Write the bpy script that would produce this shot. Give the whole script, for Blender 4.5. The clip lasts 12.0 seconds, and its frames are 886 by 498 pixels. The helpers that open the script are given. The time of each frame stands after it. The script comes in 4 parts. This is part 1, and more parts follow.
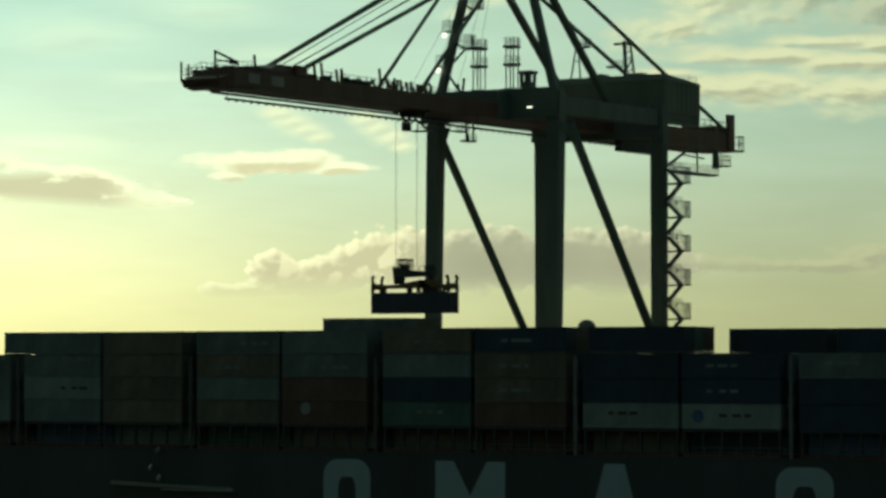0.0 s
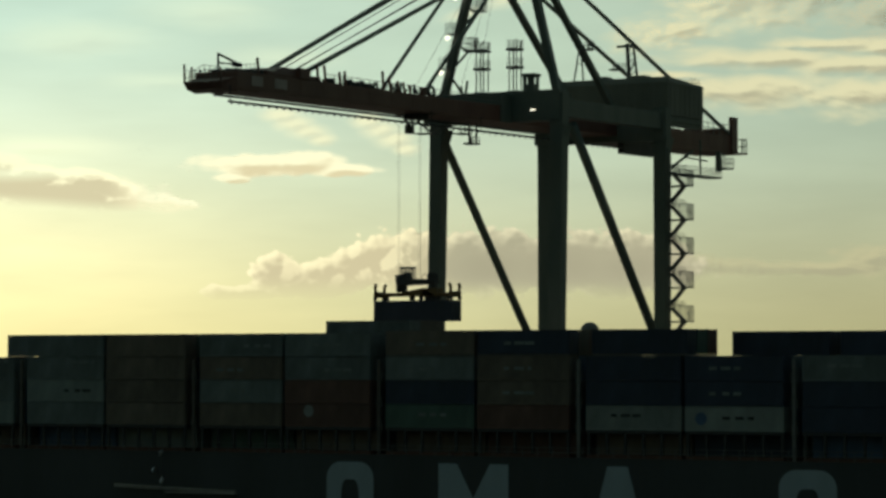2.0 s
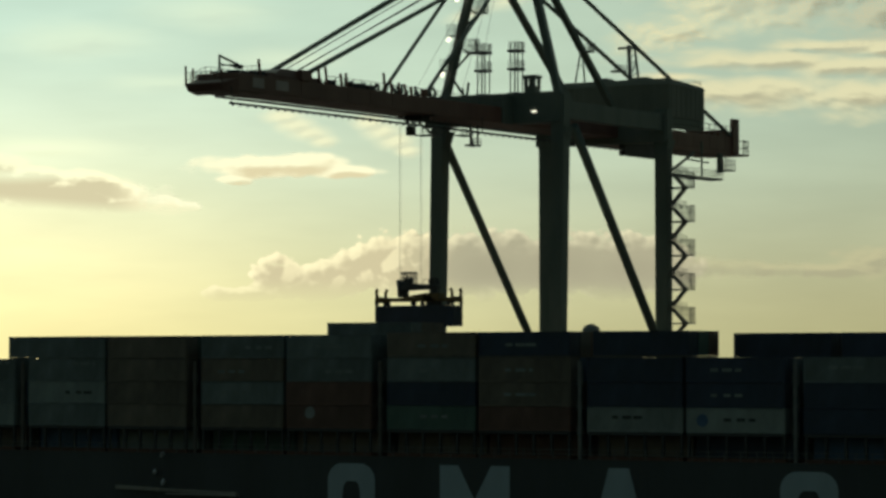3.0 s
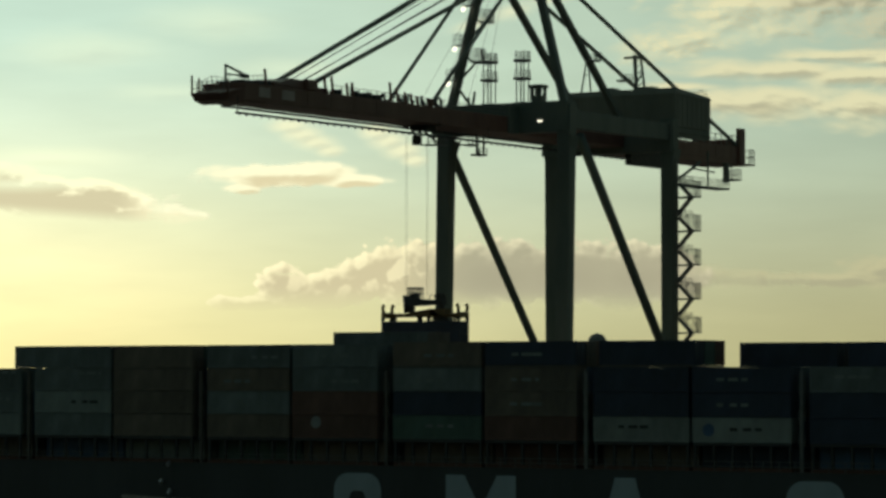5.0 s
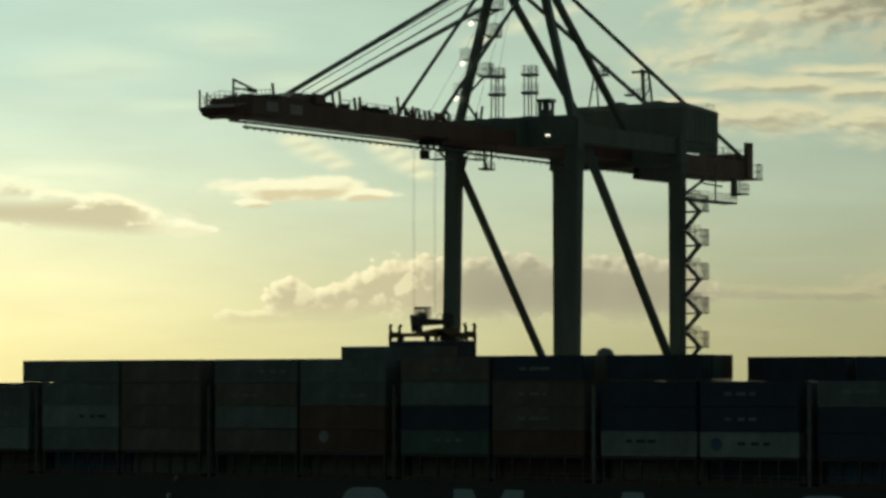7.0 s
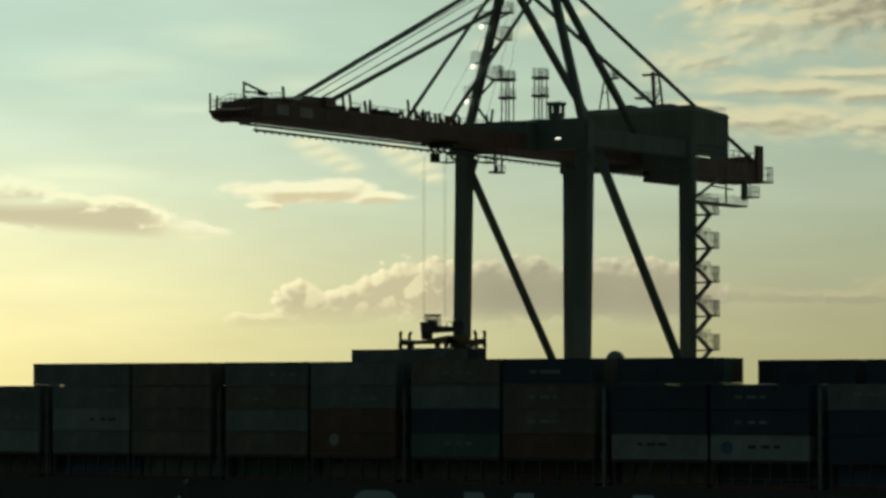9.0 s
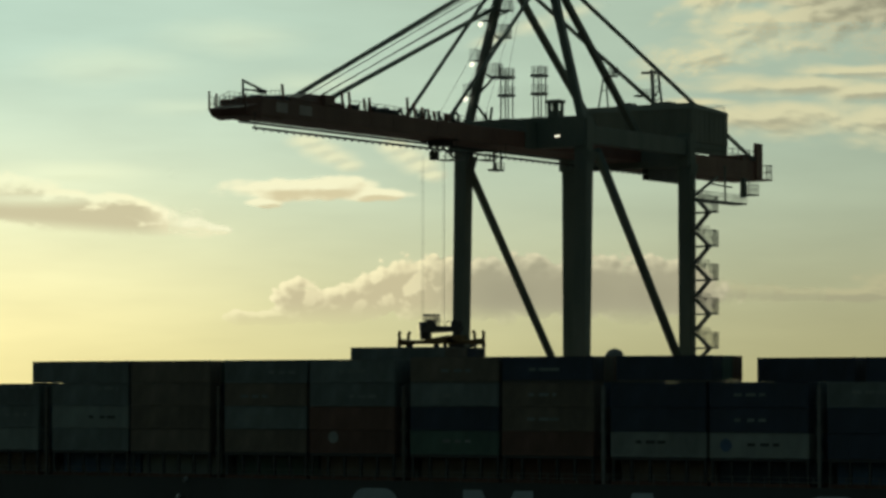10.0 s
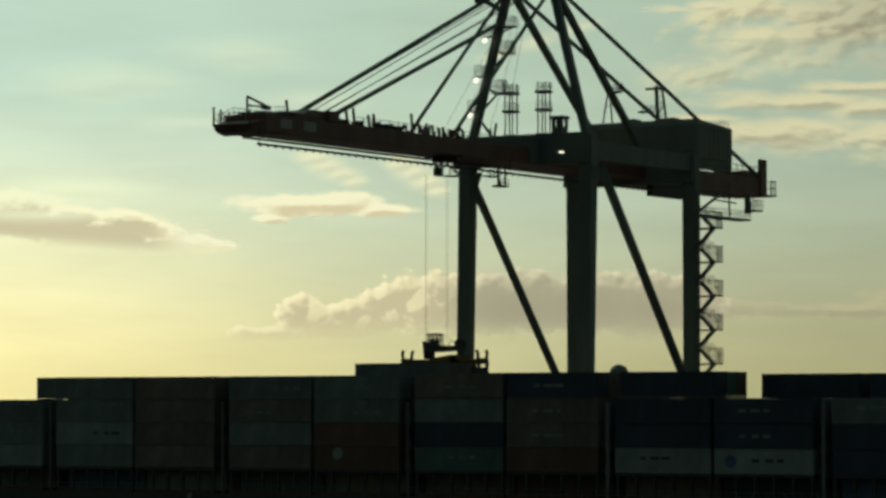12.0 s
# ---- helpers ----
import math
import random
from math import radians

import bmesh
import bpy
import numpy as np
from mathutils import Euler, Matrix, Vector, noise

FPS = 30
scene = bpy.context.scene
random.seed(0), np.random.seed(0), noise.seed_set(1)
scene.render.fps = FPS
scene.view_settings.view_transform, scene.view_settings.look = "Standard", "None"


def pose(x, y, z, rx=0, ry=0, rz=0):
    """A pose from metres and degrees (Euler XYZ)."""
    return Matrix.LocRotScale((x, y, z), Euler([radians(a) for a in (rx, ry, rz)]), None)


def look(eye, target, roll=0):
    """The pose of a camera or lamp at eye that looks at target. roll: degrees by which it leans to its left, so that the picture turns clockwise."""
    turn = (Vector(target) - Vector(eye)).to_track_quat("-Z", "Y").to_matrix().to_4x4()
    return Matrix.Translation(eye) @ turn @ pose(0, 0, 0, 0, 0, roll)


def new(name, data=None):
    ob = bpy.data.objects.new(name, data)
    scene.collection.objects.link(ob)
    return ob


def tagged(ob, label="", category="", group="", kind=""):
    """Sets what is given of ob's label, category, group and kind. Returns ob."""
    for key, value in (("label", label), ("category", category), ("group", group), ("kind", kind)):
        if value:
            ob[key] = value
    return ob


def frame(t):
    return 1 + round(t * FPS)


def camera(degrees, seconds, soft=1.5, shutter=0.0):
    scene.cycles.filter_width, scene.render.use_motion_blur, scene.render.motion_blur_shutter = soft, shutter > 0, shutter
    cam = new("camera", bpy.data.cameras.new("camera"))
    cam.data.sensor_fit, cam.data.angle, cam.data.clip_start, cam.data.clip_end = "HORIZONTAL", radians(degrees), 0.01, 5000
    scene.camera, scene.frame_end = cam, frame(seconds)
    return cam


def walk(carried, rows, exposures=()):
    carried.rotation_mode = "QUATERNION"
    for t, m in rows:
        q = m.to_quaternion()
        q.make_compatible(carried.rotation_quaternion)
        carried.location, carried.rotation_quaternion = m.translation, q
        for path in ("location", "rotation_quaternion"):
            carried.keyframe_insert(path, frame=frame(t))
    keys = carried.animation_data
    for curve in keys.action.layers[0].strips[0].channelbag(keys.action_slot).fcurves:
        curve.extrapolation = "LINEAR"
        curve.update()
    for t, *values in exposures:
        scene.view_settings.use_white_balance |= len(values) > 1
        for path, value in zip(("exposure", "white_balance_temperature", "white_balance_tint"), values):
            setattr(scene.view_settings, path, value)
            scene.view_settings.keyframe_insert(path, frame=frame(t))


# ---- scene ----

# Metres. x runs along the quay and the ship, y points landwards, z is up from the water.
# The origin lies on the waterside crane rail, below the middle of the crane's boom.
EYE = (230.5, -382.9, 24.0)
cam = camera(15.54, 12.0, soft=3.05)
PATH = [
    (0.0, 31.900, 2.034), (0.5, 31.915, 2.019), (1.0, 31.900, 2.042), (1.5, 31.916, 2.133), (2.0, 31.954, 2.080),
    (2.5, 31.992, 2.065), (3.0, 31.977, 2.110), (5.0, 32.084, 2.278), (5.5, 32.084, 2.339), (6.0, 32.144, 2.416),
    (6.5, 32.244, 2.416), (7.0, 32.221, 2.530), (9.0, 32.404, 2.584), (9.5, 32.405, 2.561), (10.0, 32.389, 2.545),
    (10.5, 32.405, 2.568), (11.0, 32.420, 2.645), (11.5, 32.465, 2.805), (12.0, 32.465, 2.828),
]
walk(cam, [(t, pose(*EYE, 90 + pitch, 0, yaw)) for t, yaw, pitch in PATH],
     [(0.0, 0.23, 6280, -4), (0.5, 0.21, 6350, -1), (1.0, 0.18, 6450, 5), (1.5, 0.18, 6500, 9), (3.0, 0.18, 6500, 9), (5.0, 0.18, 6500, 9),
      (5.5, 0.18, 6500, 9), (6.0, 0.10, 6500, 9), (7.0, 0.09, 6500, 9), (9.0, 0.03, 6500, 9), (12.0, 0.0, 6500, 9)])

# ---------------------------------------------------------------- world and sun
SUN_TURN, SUN_UP = 43.5, 3.0            # degrees: left of +y, above the horizon
SUN_DIR = (-math.sin(radians(SUN_TURN)) * math.cos(radians(SUN_UP)),
           math.cos(radians(SUN_TURN)) * math.cos(radians(SUN_UP)), math.sin(radians(SUN_UP)))


def build_world():
    world = bpy.data.worlds.new("evening_sky")
    scene.world = world
    world.use_nodes = True
    nt = world.node_tree
    n, l = nt.nodes, nt.links
    n.clear()
    out = n.new("ShaderNodeOutputWorld")
    bg = n.new("ShaderNodeBackground")
    sky = n.new("ShaderNodeTexSky")
    sky.sky_type, sky.sun_disc = "NISHITA", False
    sky.sun_elevation, sky.sun_rotation = radians(SUN_UP), radians(-SUN_TURN)
    sky.dust_density, sky.air_density = 2.0, 1.0
    base = n.new("ShaderNodeMix")
    base.data_type, base.blend_type = "RGBA", "MULTIPLY"
    base.inputs[0].default_value = 1.0
    l.new(sky.outputs[0], base.inputs[6])
    base.inputs[7].default_value = (0.053, 0.064, 0.059, 1)
    co = n.new("ShaderNodeTexCoord")
    # glow of the haze round the low sun: two lobes about the sun's direction
    dot = n.new("ShaderNodeVectorMath")
    dot.operation = "DOT_PRODUCT"
    l.new(co.outputs["Generated"], dot.inputs[0])
    dot.inputs[1].default_value = SUN_DIR
    ang = n.new("ShaderNodeMath")
    ang.operation = "ARCCOSINE"
    l.new(dot.outputs["Value"], ang.inputs[0])
    sep = n.new("ShaderNodeSeparateXYZ")
    l.new(co.outputs["Generated"], sep.inputs[0])
    total = base.outputs[2]
    def low(z0, z1):
        """One near the horizon, nothing above."""
        mr = n.new("ShaderNodeMapRange")
        mr.interpolation_type = "SMOOTHSTEP"
        l.new(sep.outputs["Z"], mr.inputs[0])
        mr.inputs[1].default_value, mr.inputs[2].default_value = z0, z1
        mr.inputs[3].default_value, mr.inputs[4].default_value = 1.0, 0.0
        return mr.outputs[0]

    def lobe(width):
        q = n.new("ShaderNodeMath")
        q.operation = "DIVIDE"
        l.new(ang.outputs[0], q.inputs[0])
        q.inputs[1].default_value = width
        sq = n.new("ShaderNodeMath")
        sq.operation = "POWER"
        l.new(q.outputs[0], sq.inputs[0])
        sq.inputs[1].default_value = 2.0
        neg = n.new("ShaderNodeMath")
        neg.operation = "MULTIPLY"
        l.new(sq.outputs[0], neg.inputs[0])
        neg.inputs[1].default_value = -1.0
        ex = n.new("ShaderNodeMath")
        ex.operation = "EXPONENT"
        l.new(neg.outputs[0], ex.inputs[0])
        return ex.outputs[0]

    def blend(kind, factor, first, colour):
        add = n.new("ShaderNodeMix")
        add.data_type, add.blend_type = "RGBA", kind
        l.new(factor, add.inputs[0])
        l.new(first, add.inputs[6])
        add.inputs[7].default_value = (*colour, 1)
        return add.outputs[2]

    # wide pale lobe round the sun, haze that takes the blue out low down, then a narrow warm lobe near the horizon
    total = blend("MIX", lobe(0.88), total, (0.293, 0.415, 0.339))
    total = blend("ADD", lobe(0.275), total, (0.222, 0.28, 0.235))
    total = blend("MULTIPLY", low(-0.01, 0.085), total, (1.08, 0.83, 0.53))
    both = n.new("ShaderNodeMath")
    both.operation = "MULTIPLY"
    l.new(lobe(0.15), both.inputs[0])
    l.new(low(0.02, 0.12), both.inputs[1])
    total = blend("ADD", both.outputs[0], total, (0.53, 0.35, 0.09))
    # thin uneven veil of high cloud
    mp = n.new("ShaderNodeMapping")
    mp.inputs["Scale"].default_value = (14, 14, 75)
    l.new(co.outputs["Generated"], mp.inputs[0])
    nz = n.new("ShaderNodeTexNoise")
    nz.inputs["Scale"].default_value, nz.inputs["Detail"].default_value = 1.0, 5.0
    l.new(mp.outputs[0], nz.inputs[0])
    vr = n.new("ShaderNodeMapRange")
    l.new(nz.outputs[0], vr.inputs[0])
    vr.inputs[1].default_value, vr.inputs[2].default_value = 0.3, 0.7
    vr.inputs[3].default_value, vr.inputs[4].default_value = 0.94, 1.06
    veil = n.new("ShaderNodeVectorMath")
    veil.operation = "SCALE"
    l.new(total, veil.inputs[0])
    l.new(vr.outputs[0], veil.inputs[3])
    l.new(veil.outputs[0], bg.inputs[0])
    bg.inputs[1].default_value = 1.0
    l.new(bg.outputs[0], out.inputs[0])


build_world()
sun = new("sun", bpy.data.lights.new("sun", "SUN"))
sun.data.energy, sun.data.angle, sun.data.color = 2.0, radians(0.6), (1.0, 0.78, 0.5)
sun.matrix_world = look((0, 0, 150), (-SUN_DIR[0] * 100, -SUN_DIR[1] * 100, 150 - SUN_DIR[2] * 100))


# ---------------------------------------------------------------- materials
def surface(name, colour, rough=0.6, metal=0.0, spread=0.25, scale=0.6, bump=0.02, streak=1.0, worn=None):
    """Paint, metal or stone: two scales of mottling, streaks that run down, and fine relief."""
    m = bpy.data.materials.new(name)
    m.use_nodes = True
    nt = m.node_tree
    n, l = nt.nodes, nt.links
    b = n["Principled BSDF"]
    co = n.new("ShaderNodeTexCoord")
    mp = n.new("ShaderNodeMapping")
    mp.inputs["Scale"].default_value = (1, 1, 1 / max(streak, 1e-3))
    l.new(co.outputs["Object"], mp.inputs[0])
    big = n.new("ShaderNodeTexNoise")
    big.inputs["Scale"].default_value, big.inputs["Detail"].default_value = scale, 6
    l.new(mp.outputs[0], big.inputs[0])
    fine = n.new("ShaderNodeTexNoise")
    fine.inputs["Scale"].default_value, fine.inputs["Detail"].default_value = scale * 14, 4
    l.new(mp.outputs[0], fine.inputs[0])
    ob = n.new("ShaderNodeObjectInfo")
    mixf = n.new("ShaderNodeMath")
    mixf.operation = "MULTIPLY_ADD"
    l.new(fine.outputs[0], mixf.inputs[0])
    mixf.inputs[1].default_value = 0.35
    l.new(big.outputs[0], mixf.inputs[2])
    rnd = n.new("ShaderNodeMath")
    rnd.operation = "MULTIPLY_ADD"
    l.new(ob.outputs["Random"], rnd.inputs[0])
    rnd.inputs[1].default_value = 0.25
    l.new(mixf.outputs[0], rnd.inputs[2])
    ramp = n.new("ShaderNodeMapRange")
    l.new(rnd.outputs[0], ramp.inputs[0])
    ramp.inputs[1].default_value, ramp.inputs[2].default_value = 0.45, 1.1
    c0 = tuple(max(0.0, c * (1 - spread)) for c in colour)
    c1 = tuple(min(1.0, c * (1 + spread)) for c in (worn or colour))
    mix = n.new("ShaderNodeMix")
    mix.data_type = "RGBA"
    l.new(ramp.outputs[0], mix.inputs[0])
    mix.inputs[6].default_value, mix.inputs[7].default_value = (*c0, 1), (*c1, 1)
    l.new(mix.outputs[2], b.inputs["Base Color"])
    rr = n.new("ShaderNodeMapRange")
    l.new(fine.outputs[0], rr.inputs[0])
    rr.inputs[3].default_value, rr.inputs[4].default_value = max(0.05, rough - 0.12), min(1, rough + 0.12)
    l.new(rr.outputs[0], b.inputs["Roughness"])
    b.inputs["Metallic"].default_value = metal
    if bump:
        bp = n.new("ShaderNodeBump")
        bp.inputs["Distance"].default_value = bump
        bp.inputs["Strength"].default_value = 0.4
        l.new(fine.outputs[0], bp.inputs["Height"])
        l.new(bp.outputs[0], b.inputs["Normal"])
    return m


def lamp_glow(name, colour, power):
    m = bpy.data.materials.new(name)
    m.use_nodes = True
    b = m.node_tree.nodes["Principled BSDF"]
    b.inputs["Base Color"].default_value = (0.8, 0.8, 0.75, 1)
    b.inputs["Emission Color"].default_value = (*colour, 1)
    b.inputs["Emission Strength"].default_value = power
    return m


M_BLUE = surface("crane_blue_paint", (0.115, 0.165, 0.15), 0.5, 0, 0.3, 0.35, 0.01, 3, (0.135, 0.155, 0.135))
M_RED = surface("crane_red_paint", (0.19, 0.08, 0.06), 0.5, 0, 0.3, 0.3, 0.01, 3, (0.17, 0.09, 0.07))
M_HOUSE = surface("grey_cladding", (0.195, 0.205, 0.17), 0.6, 0, 0.2, 0.3, 0.01, 4)
M_PATCH = surface("faded_white_panel", (0.40, 0.33, 0.30), 0.6, 0, 0.2, 0.5)
M_STEEL = surface("galvanised_steel", (0.18, 0.19, 0.19), 0.55, 0.4, 0.3, 1.2)
M_DARK = surface("dark_steel", (0.05, 0.055, 0.06), 0.55, 0.3, 0.3, 1.0)
M_ROPE = surface("wire_rope", (0.12, 0.12, 0.12), 0.7, 0.3, 0.2, 3.0)
M_YELLOW = surface("spreader_yellow_paint", (0.20, 0.13, 0.03), 0.55, 0, 0.35, 0.8, 0.01, 1, (0.10, 0.07, 0.03))
# floodlight glass; the glowing sky panel on the portal beam shares it
M_LAMP_SKY = lamp_glow("lit_lamp_and_sky_glow", (1.0, 0.93, 0.72), 1.5)
M_GLASS = surface("dark_window_glass", (0.03, 0.04, 0.045), 0.12, 0, 0.1, 0.4, 0)
M_HULL = surface("hull_navy_paint", (0.042, 0.053, 0.06), 0.5, 0, 0.35, 0.12, 0.02, 5, (0.045, 0.055, 0.062))
M_MARK = surface("hull_white_marking", (0.34, 0.42, 0.47), 0.55, 0, 0.15, 0.4, 0.01, 4)
M_DECK = surface("deck_red_oxide", (0.12, 0.06, 0.045), 0.7, 0, 0.3, 0.4)
M_ALU = surface("aluminium", (0.55, 0.56, 0.56), 0.4, 0.6, 0.15, 1.0)
M_QUAY = surface("quay_concrete", (0.24, 0.23, 0.21), 0.85, 0, 0.25, 0.15, 0.03)
M_LAND = surface("terminal_asphalt", (0.06, 0.06, 0.06), 0.9, 0, 0.3, 0.03, 0.05)
M_WATER = surface("harbour_water", (0.02, 0.035, 0.035), 0.12, 0, 0.2, 0.25, 0.25)
M_SILO = surface("silo_concrete", (0.2, 0.2, 0.19), 0.8, 0, 0.2, 0.2, 0.03, 4)
# slate and brown are raised to carry the glare on the low-x bays
PAINT = {
    "navy": surface("navy_container_paint", (0.016, 0.033, 0.062), 0.55, 0, 0.48, 0.5, 0.01, 2.2, (0.025, 0.04, 0.07)),
    "blue": surface("blue_container_paint", (0.06, 0.12, 0.22), 0.55, 0, 0.48, 0.5, 0.01, 2.2),
    "slate": surface("slate_container_paint", (0.14, 0.17, 0.17), 0.55, 0, 0.48, 0.5, 0.01, 2.2),
    "red": surface("red_brown_container_paint", (0.13, 0.07, 0.055), 0.6, 0, 0.48, 0.5, 0.01, 2.2),
    "brown": surface("brown_container_paint", (0.15, 0.125, 0.10), 0.6, 0, 0.48, 0.5, 0.01, 2.2),
    "green": surface("green_container_paint", (0.065, 0.115, 0.095), 0.6, 0, 0.48, 0.5, 0.01, 2.2),
    "white": surface("pale_grey_container_paint", (0.22, 0.25, 0.24), 0.55, 0, 0.4, 0.5, 0.01, 2.2),
    "grey": surface("grey_container_paint", (0.20, 0.235, 0.225), 0.6, 0, 0.4, 0.5, 0.01, 2.2),
}
PAINT_WORDS = {"navy": "navy blue", "blue": "mid blue", "slate": "slate blue-grey", "red": "red-brown", "brown": "rusty brown",
               "green": "dull green", "white": "pale grey-white", "grey": "weathered grey"}
M_CASTING = surface("bare_corner_steel", (0.13, 0.12, 0.11), 0.6, 0.4, 0.3, 2.0)
M_TEXT = surface("faded_white_lettering", (0.26, 0.28, 0.28), 0.6, 0, 0.3, 1.0)


# ---------------------------------------------------------------- mesh helpers
def part(name, bm, material, parent, label=""):
    me = bpy.data.meshes.new(name)
    bm.normal_update()
    bm.to_mesh(me)
    bm.free()
    me.materials.append(material)
    ob = new(name, me)
    ob.parent = parent
    return tagged(ob, label)


def share(name, me, parent, m=None, label=""):
    ob = new(name, me)
    ob.parent = parent
    if m is not None:
        ob.matrix_basis = m
    return tagged(ob, label)


def thing(name, label, category, group="", kind="", at=(0, 0, 0)):
    ob = new(name)
    ob.location = at
    return tagged(ob, label, category, group, kind)


def hexa(bm, pts):
    """A solid of eight corners: four below, four above, in the same turn."""
    v = [bm.verts.new(p) for p in pts]
    for f in ((3, 2, 1, 0), (4, 5, 6, 7), (0, 1, 5, 4), (1, 2, 6, 5), (2, 3, 7, 6), (3, 0, 4, 7)):
        bm.faces.new([v[i] for i in f])
    return v


def box(bm, x0, x1, y0, y1, z0, z1):
    return hexa(bm, [(x0, y0, z0), (x1, y0, z0), (x1, y1, z0), (x0, y1, z0), (x0, y0, z1), (x1, y0, z1), (x1, y1, z1), (x0, y1, z1)])


def soft(bm, size=0.05):
    bmesh.ops.bevel(bm, geom=bm.edges[:], offset=size, segments=2, profile=0.6, affect="EDGES")
    return bm


def solid(*dims, size=0.06):
    bm = bmesh.new()
    box(bm, *dims)
    return soft(bm, size) if size else bm


def bar(bm, p, q, w, h=None, side=(1, 0, 0)):
    """A square-edged bar from p to q, w across `side`, h across the other way."""
    p, q, h = Vector(p), Vector(q), h or w
    d = (q - p).normalized()
    s = Vector(side)
    s = (s - d * s.dot(d))
    if s.length < 1e-3:
        s = Vector((0, 1, 0)) - d * d.y
    s.normalize()
    u = d.cross(s).normalized()
    a, b = s * w / 2, u * h / 2
    return hexa(bm, [p - a - b, p + a - b, p + a + b, p - a + b, q - a - b, q + a - b, q + a + b, q - a + b])


def tube(bm, p, q, r, n=10, r2=None):
    p, q = Vector(p), Vector(q)
    d = (q - p).normalized()
    s = d.orthogonal().normalized()
    u = d.cross(s)
    r2 = r if r2 is None else r2
    lo = [bm.verts.new(p + (s * math.cos(k) + u * math.sin(k)) * r) for k in (2 * math.pi * i / n for i in range(n))]
    hi = [bm.verts.new(q + (s * math.cos(k) + u * math.sin(k)) * r2) for k in (2 * math.pi * i / n for i in range(n))]
    for i in range(n):
        f = bm.faces.new((lo[i], lo[(i + 1) % n], hi[(i + 1) % n], hi[i]))
        f.smooth = True
    bm.faces.new(lo[::-1])
    bm.faces.new(hi)


def one_bar(p, q, w, h=None, side=(1, 0, 0), size=0.0):
    bm = bmesh.new()
    bar(bm, p, q, w, h, side)
    return soft(bm, size) if size else bm


def one_tube(p, q, r, n=12, r2=None):
    bm = bmesh.new()
    tube(bm, p, q, r, n, r2)
    return bm


POST_MESH = {}


def rail(parent, points, height=1.1, step=1.6, r=0.035, material=None):
    """A guard rail along a line of points: a part for each post and for each stretch of hand and knee rail."""
    material = material or M_STEEL
    key = (round(height, 3), r, material.name)
    if key not in POST_MESH:
        pm = bmesh.new()
        bar(pm, (0, 0, 0), (0, 0, height), r * 2)
        me = bpy.data.meshes.new("rail_post")
        pm.to_mesh(me)
        pm.free()
        me.materials.append(material)
        POST_MESH[key] = me
    for k, (a, b) in enumerate(zip(points, points[1:])):
        a, b = Vector(a), Vector(b)
        count = max(1, round((b - a).length / step))
        for i in range(0 if k == 0 else 1, count + 1):
            share("rail_post", POST_MESH[key], parent, Matrix.Translation(a.lerp(b, i / count)))
        for z, what in ((height * 0.52, "knee_rail"), (height, "handrail")):
            part(what, one_bar(a + Vector((0, 0, z)), b + Vector((0, 0, z)), r * 2), material, parent)


# ---------------------------------------------------------------- the ground, the water, the quay
def build_ground():
    bm = bmesh.new()
    box(bm, -4200, 4200, -4200, -2.0, -6.0, 0.0)
    w = part("water", bm, M_WATER, None)
    tagged(w, "dark calm harbour water below the ship", "water", kind="structure")
    bm = bmesh.new()
    box(bm, -4200, 4200, 52.0, 4200, -6.0, 3.5)
    g = part("ground", bm, M_LAND, None)
    tagged(g, "flat dark asphalt terminal ground behind the quay", "ground", kind="structure")
    quay = thing("quay", "concrete quay with steel crane rails and fenders", "quay", kind="structure")
    part("quay_deck", solid(-4200, 4200, -3.2, 51.99, -6.0, 3.5, size=0), M_QUAY, quay)
    for y in (0.0, 30.48):
        bm = bmesh.new()
        box(bm, -400, 400, y - 0.07, y + 0.07, 3.49, 3.62)
        part("crane_rail", bm, M_DARK, quay, "worn steel crane rail")
    fender = None
    for i in range(13):
        x = -84 + 14 * i
        if fender is None:
            fender = one_tube((0, -3.7, 0.6), (0, -3.7, 3.1), 0.5, 16).copy()
            me = bpy.data.meshes.new("fender")
            fender.to_mesh(me)
            me.materials.append(M_DARK)
        share("fender", me, quay, pose(x, 0, 0))


# ---------------------------------------------------------------- containers
C_LEN, C_WID, C_HIGH = 12.19, 2.44, 2.80


def ribbed(length, height, rib=0.28, depth=0.045):
    """A corrugated sheet in the xz plane, from x 0 to length, its ribs upright, with a back so that it has thickness."""
    bm = bmesh.new()
    count = int(length / rib)
    rib = length / count
    xs = []
    for i in range(count):
        x = i * rib
        xs += [(x, 0.0), (x + rib * 0.25, 0.0), (x + rib * 0.5, depth), (x + rib * 0.75, depth)]
    xs.append((length, 0.0))
    rows = []
    for z in (0.0, height):
        rows.append([bm.verts.new((x, y, z)) for x, y in xs])
    for i in range(len(xs) - 1):
        bm.faces.new((rows[0][i], rows[0][i + 1], rows[1][i + 1], rows[1][i]))
    return bm


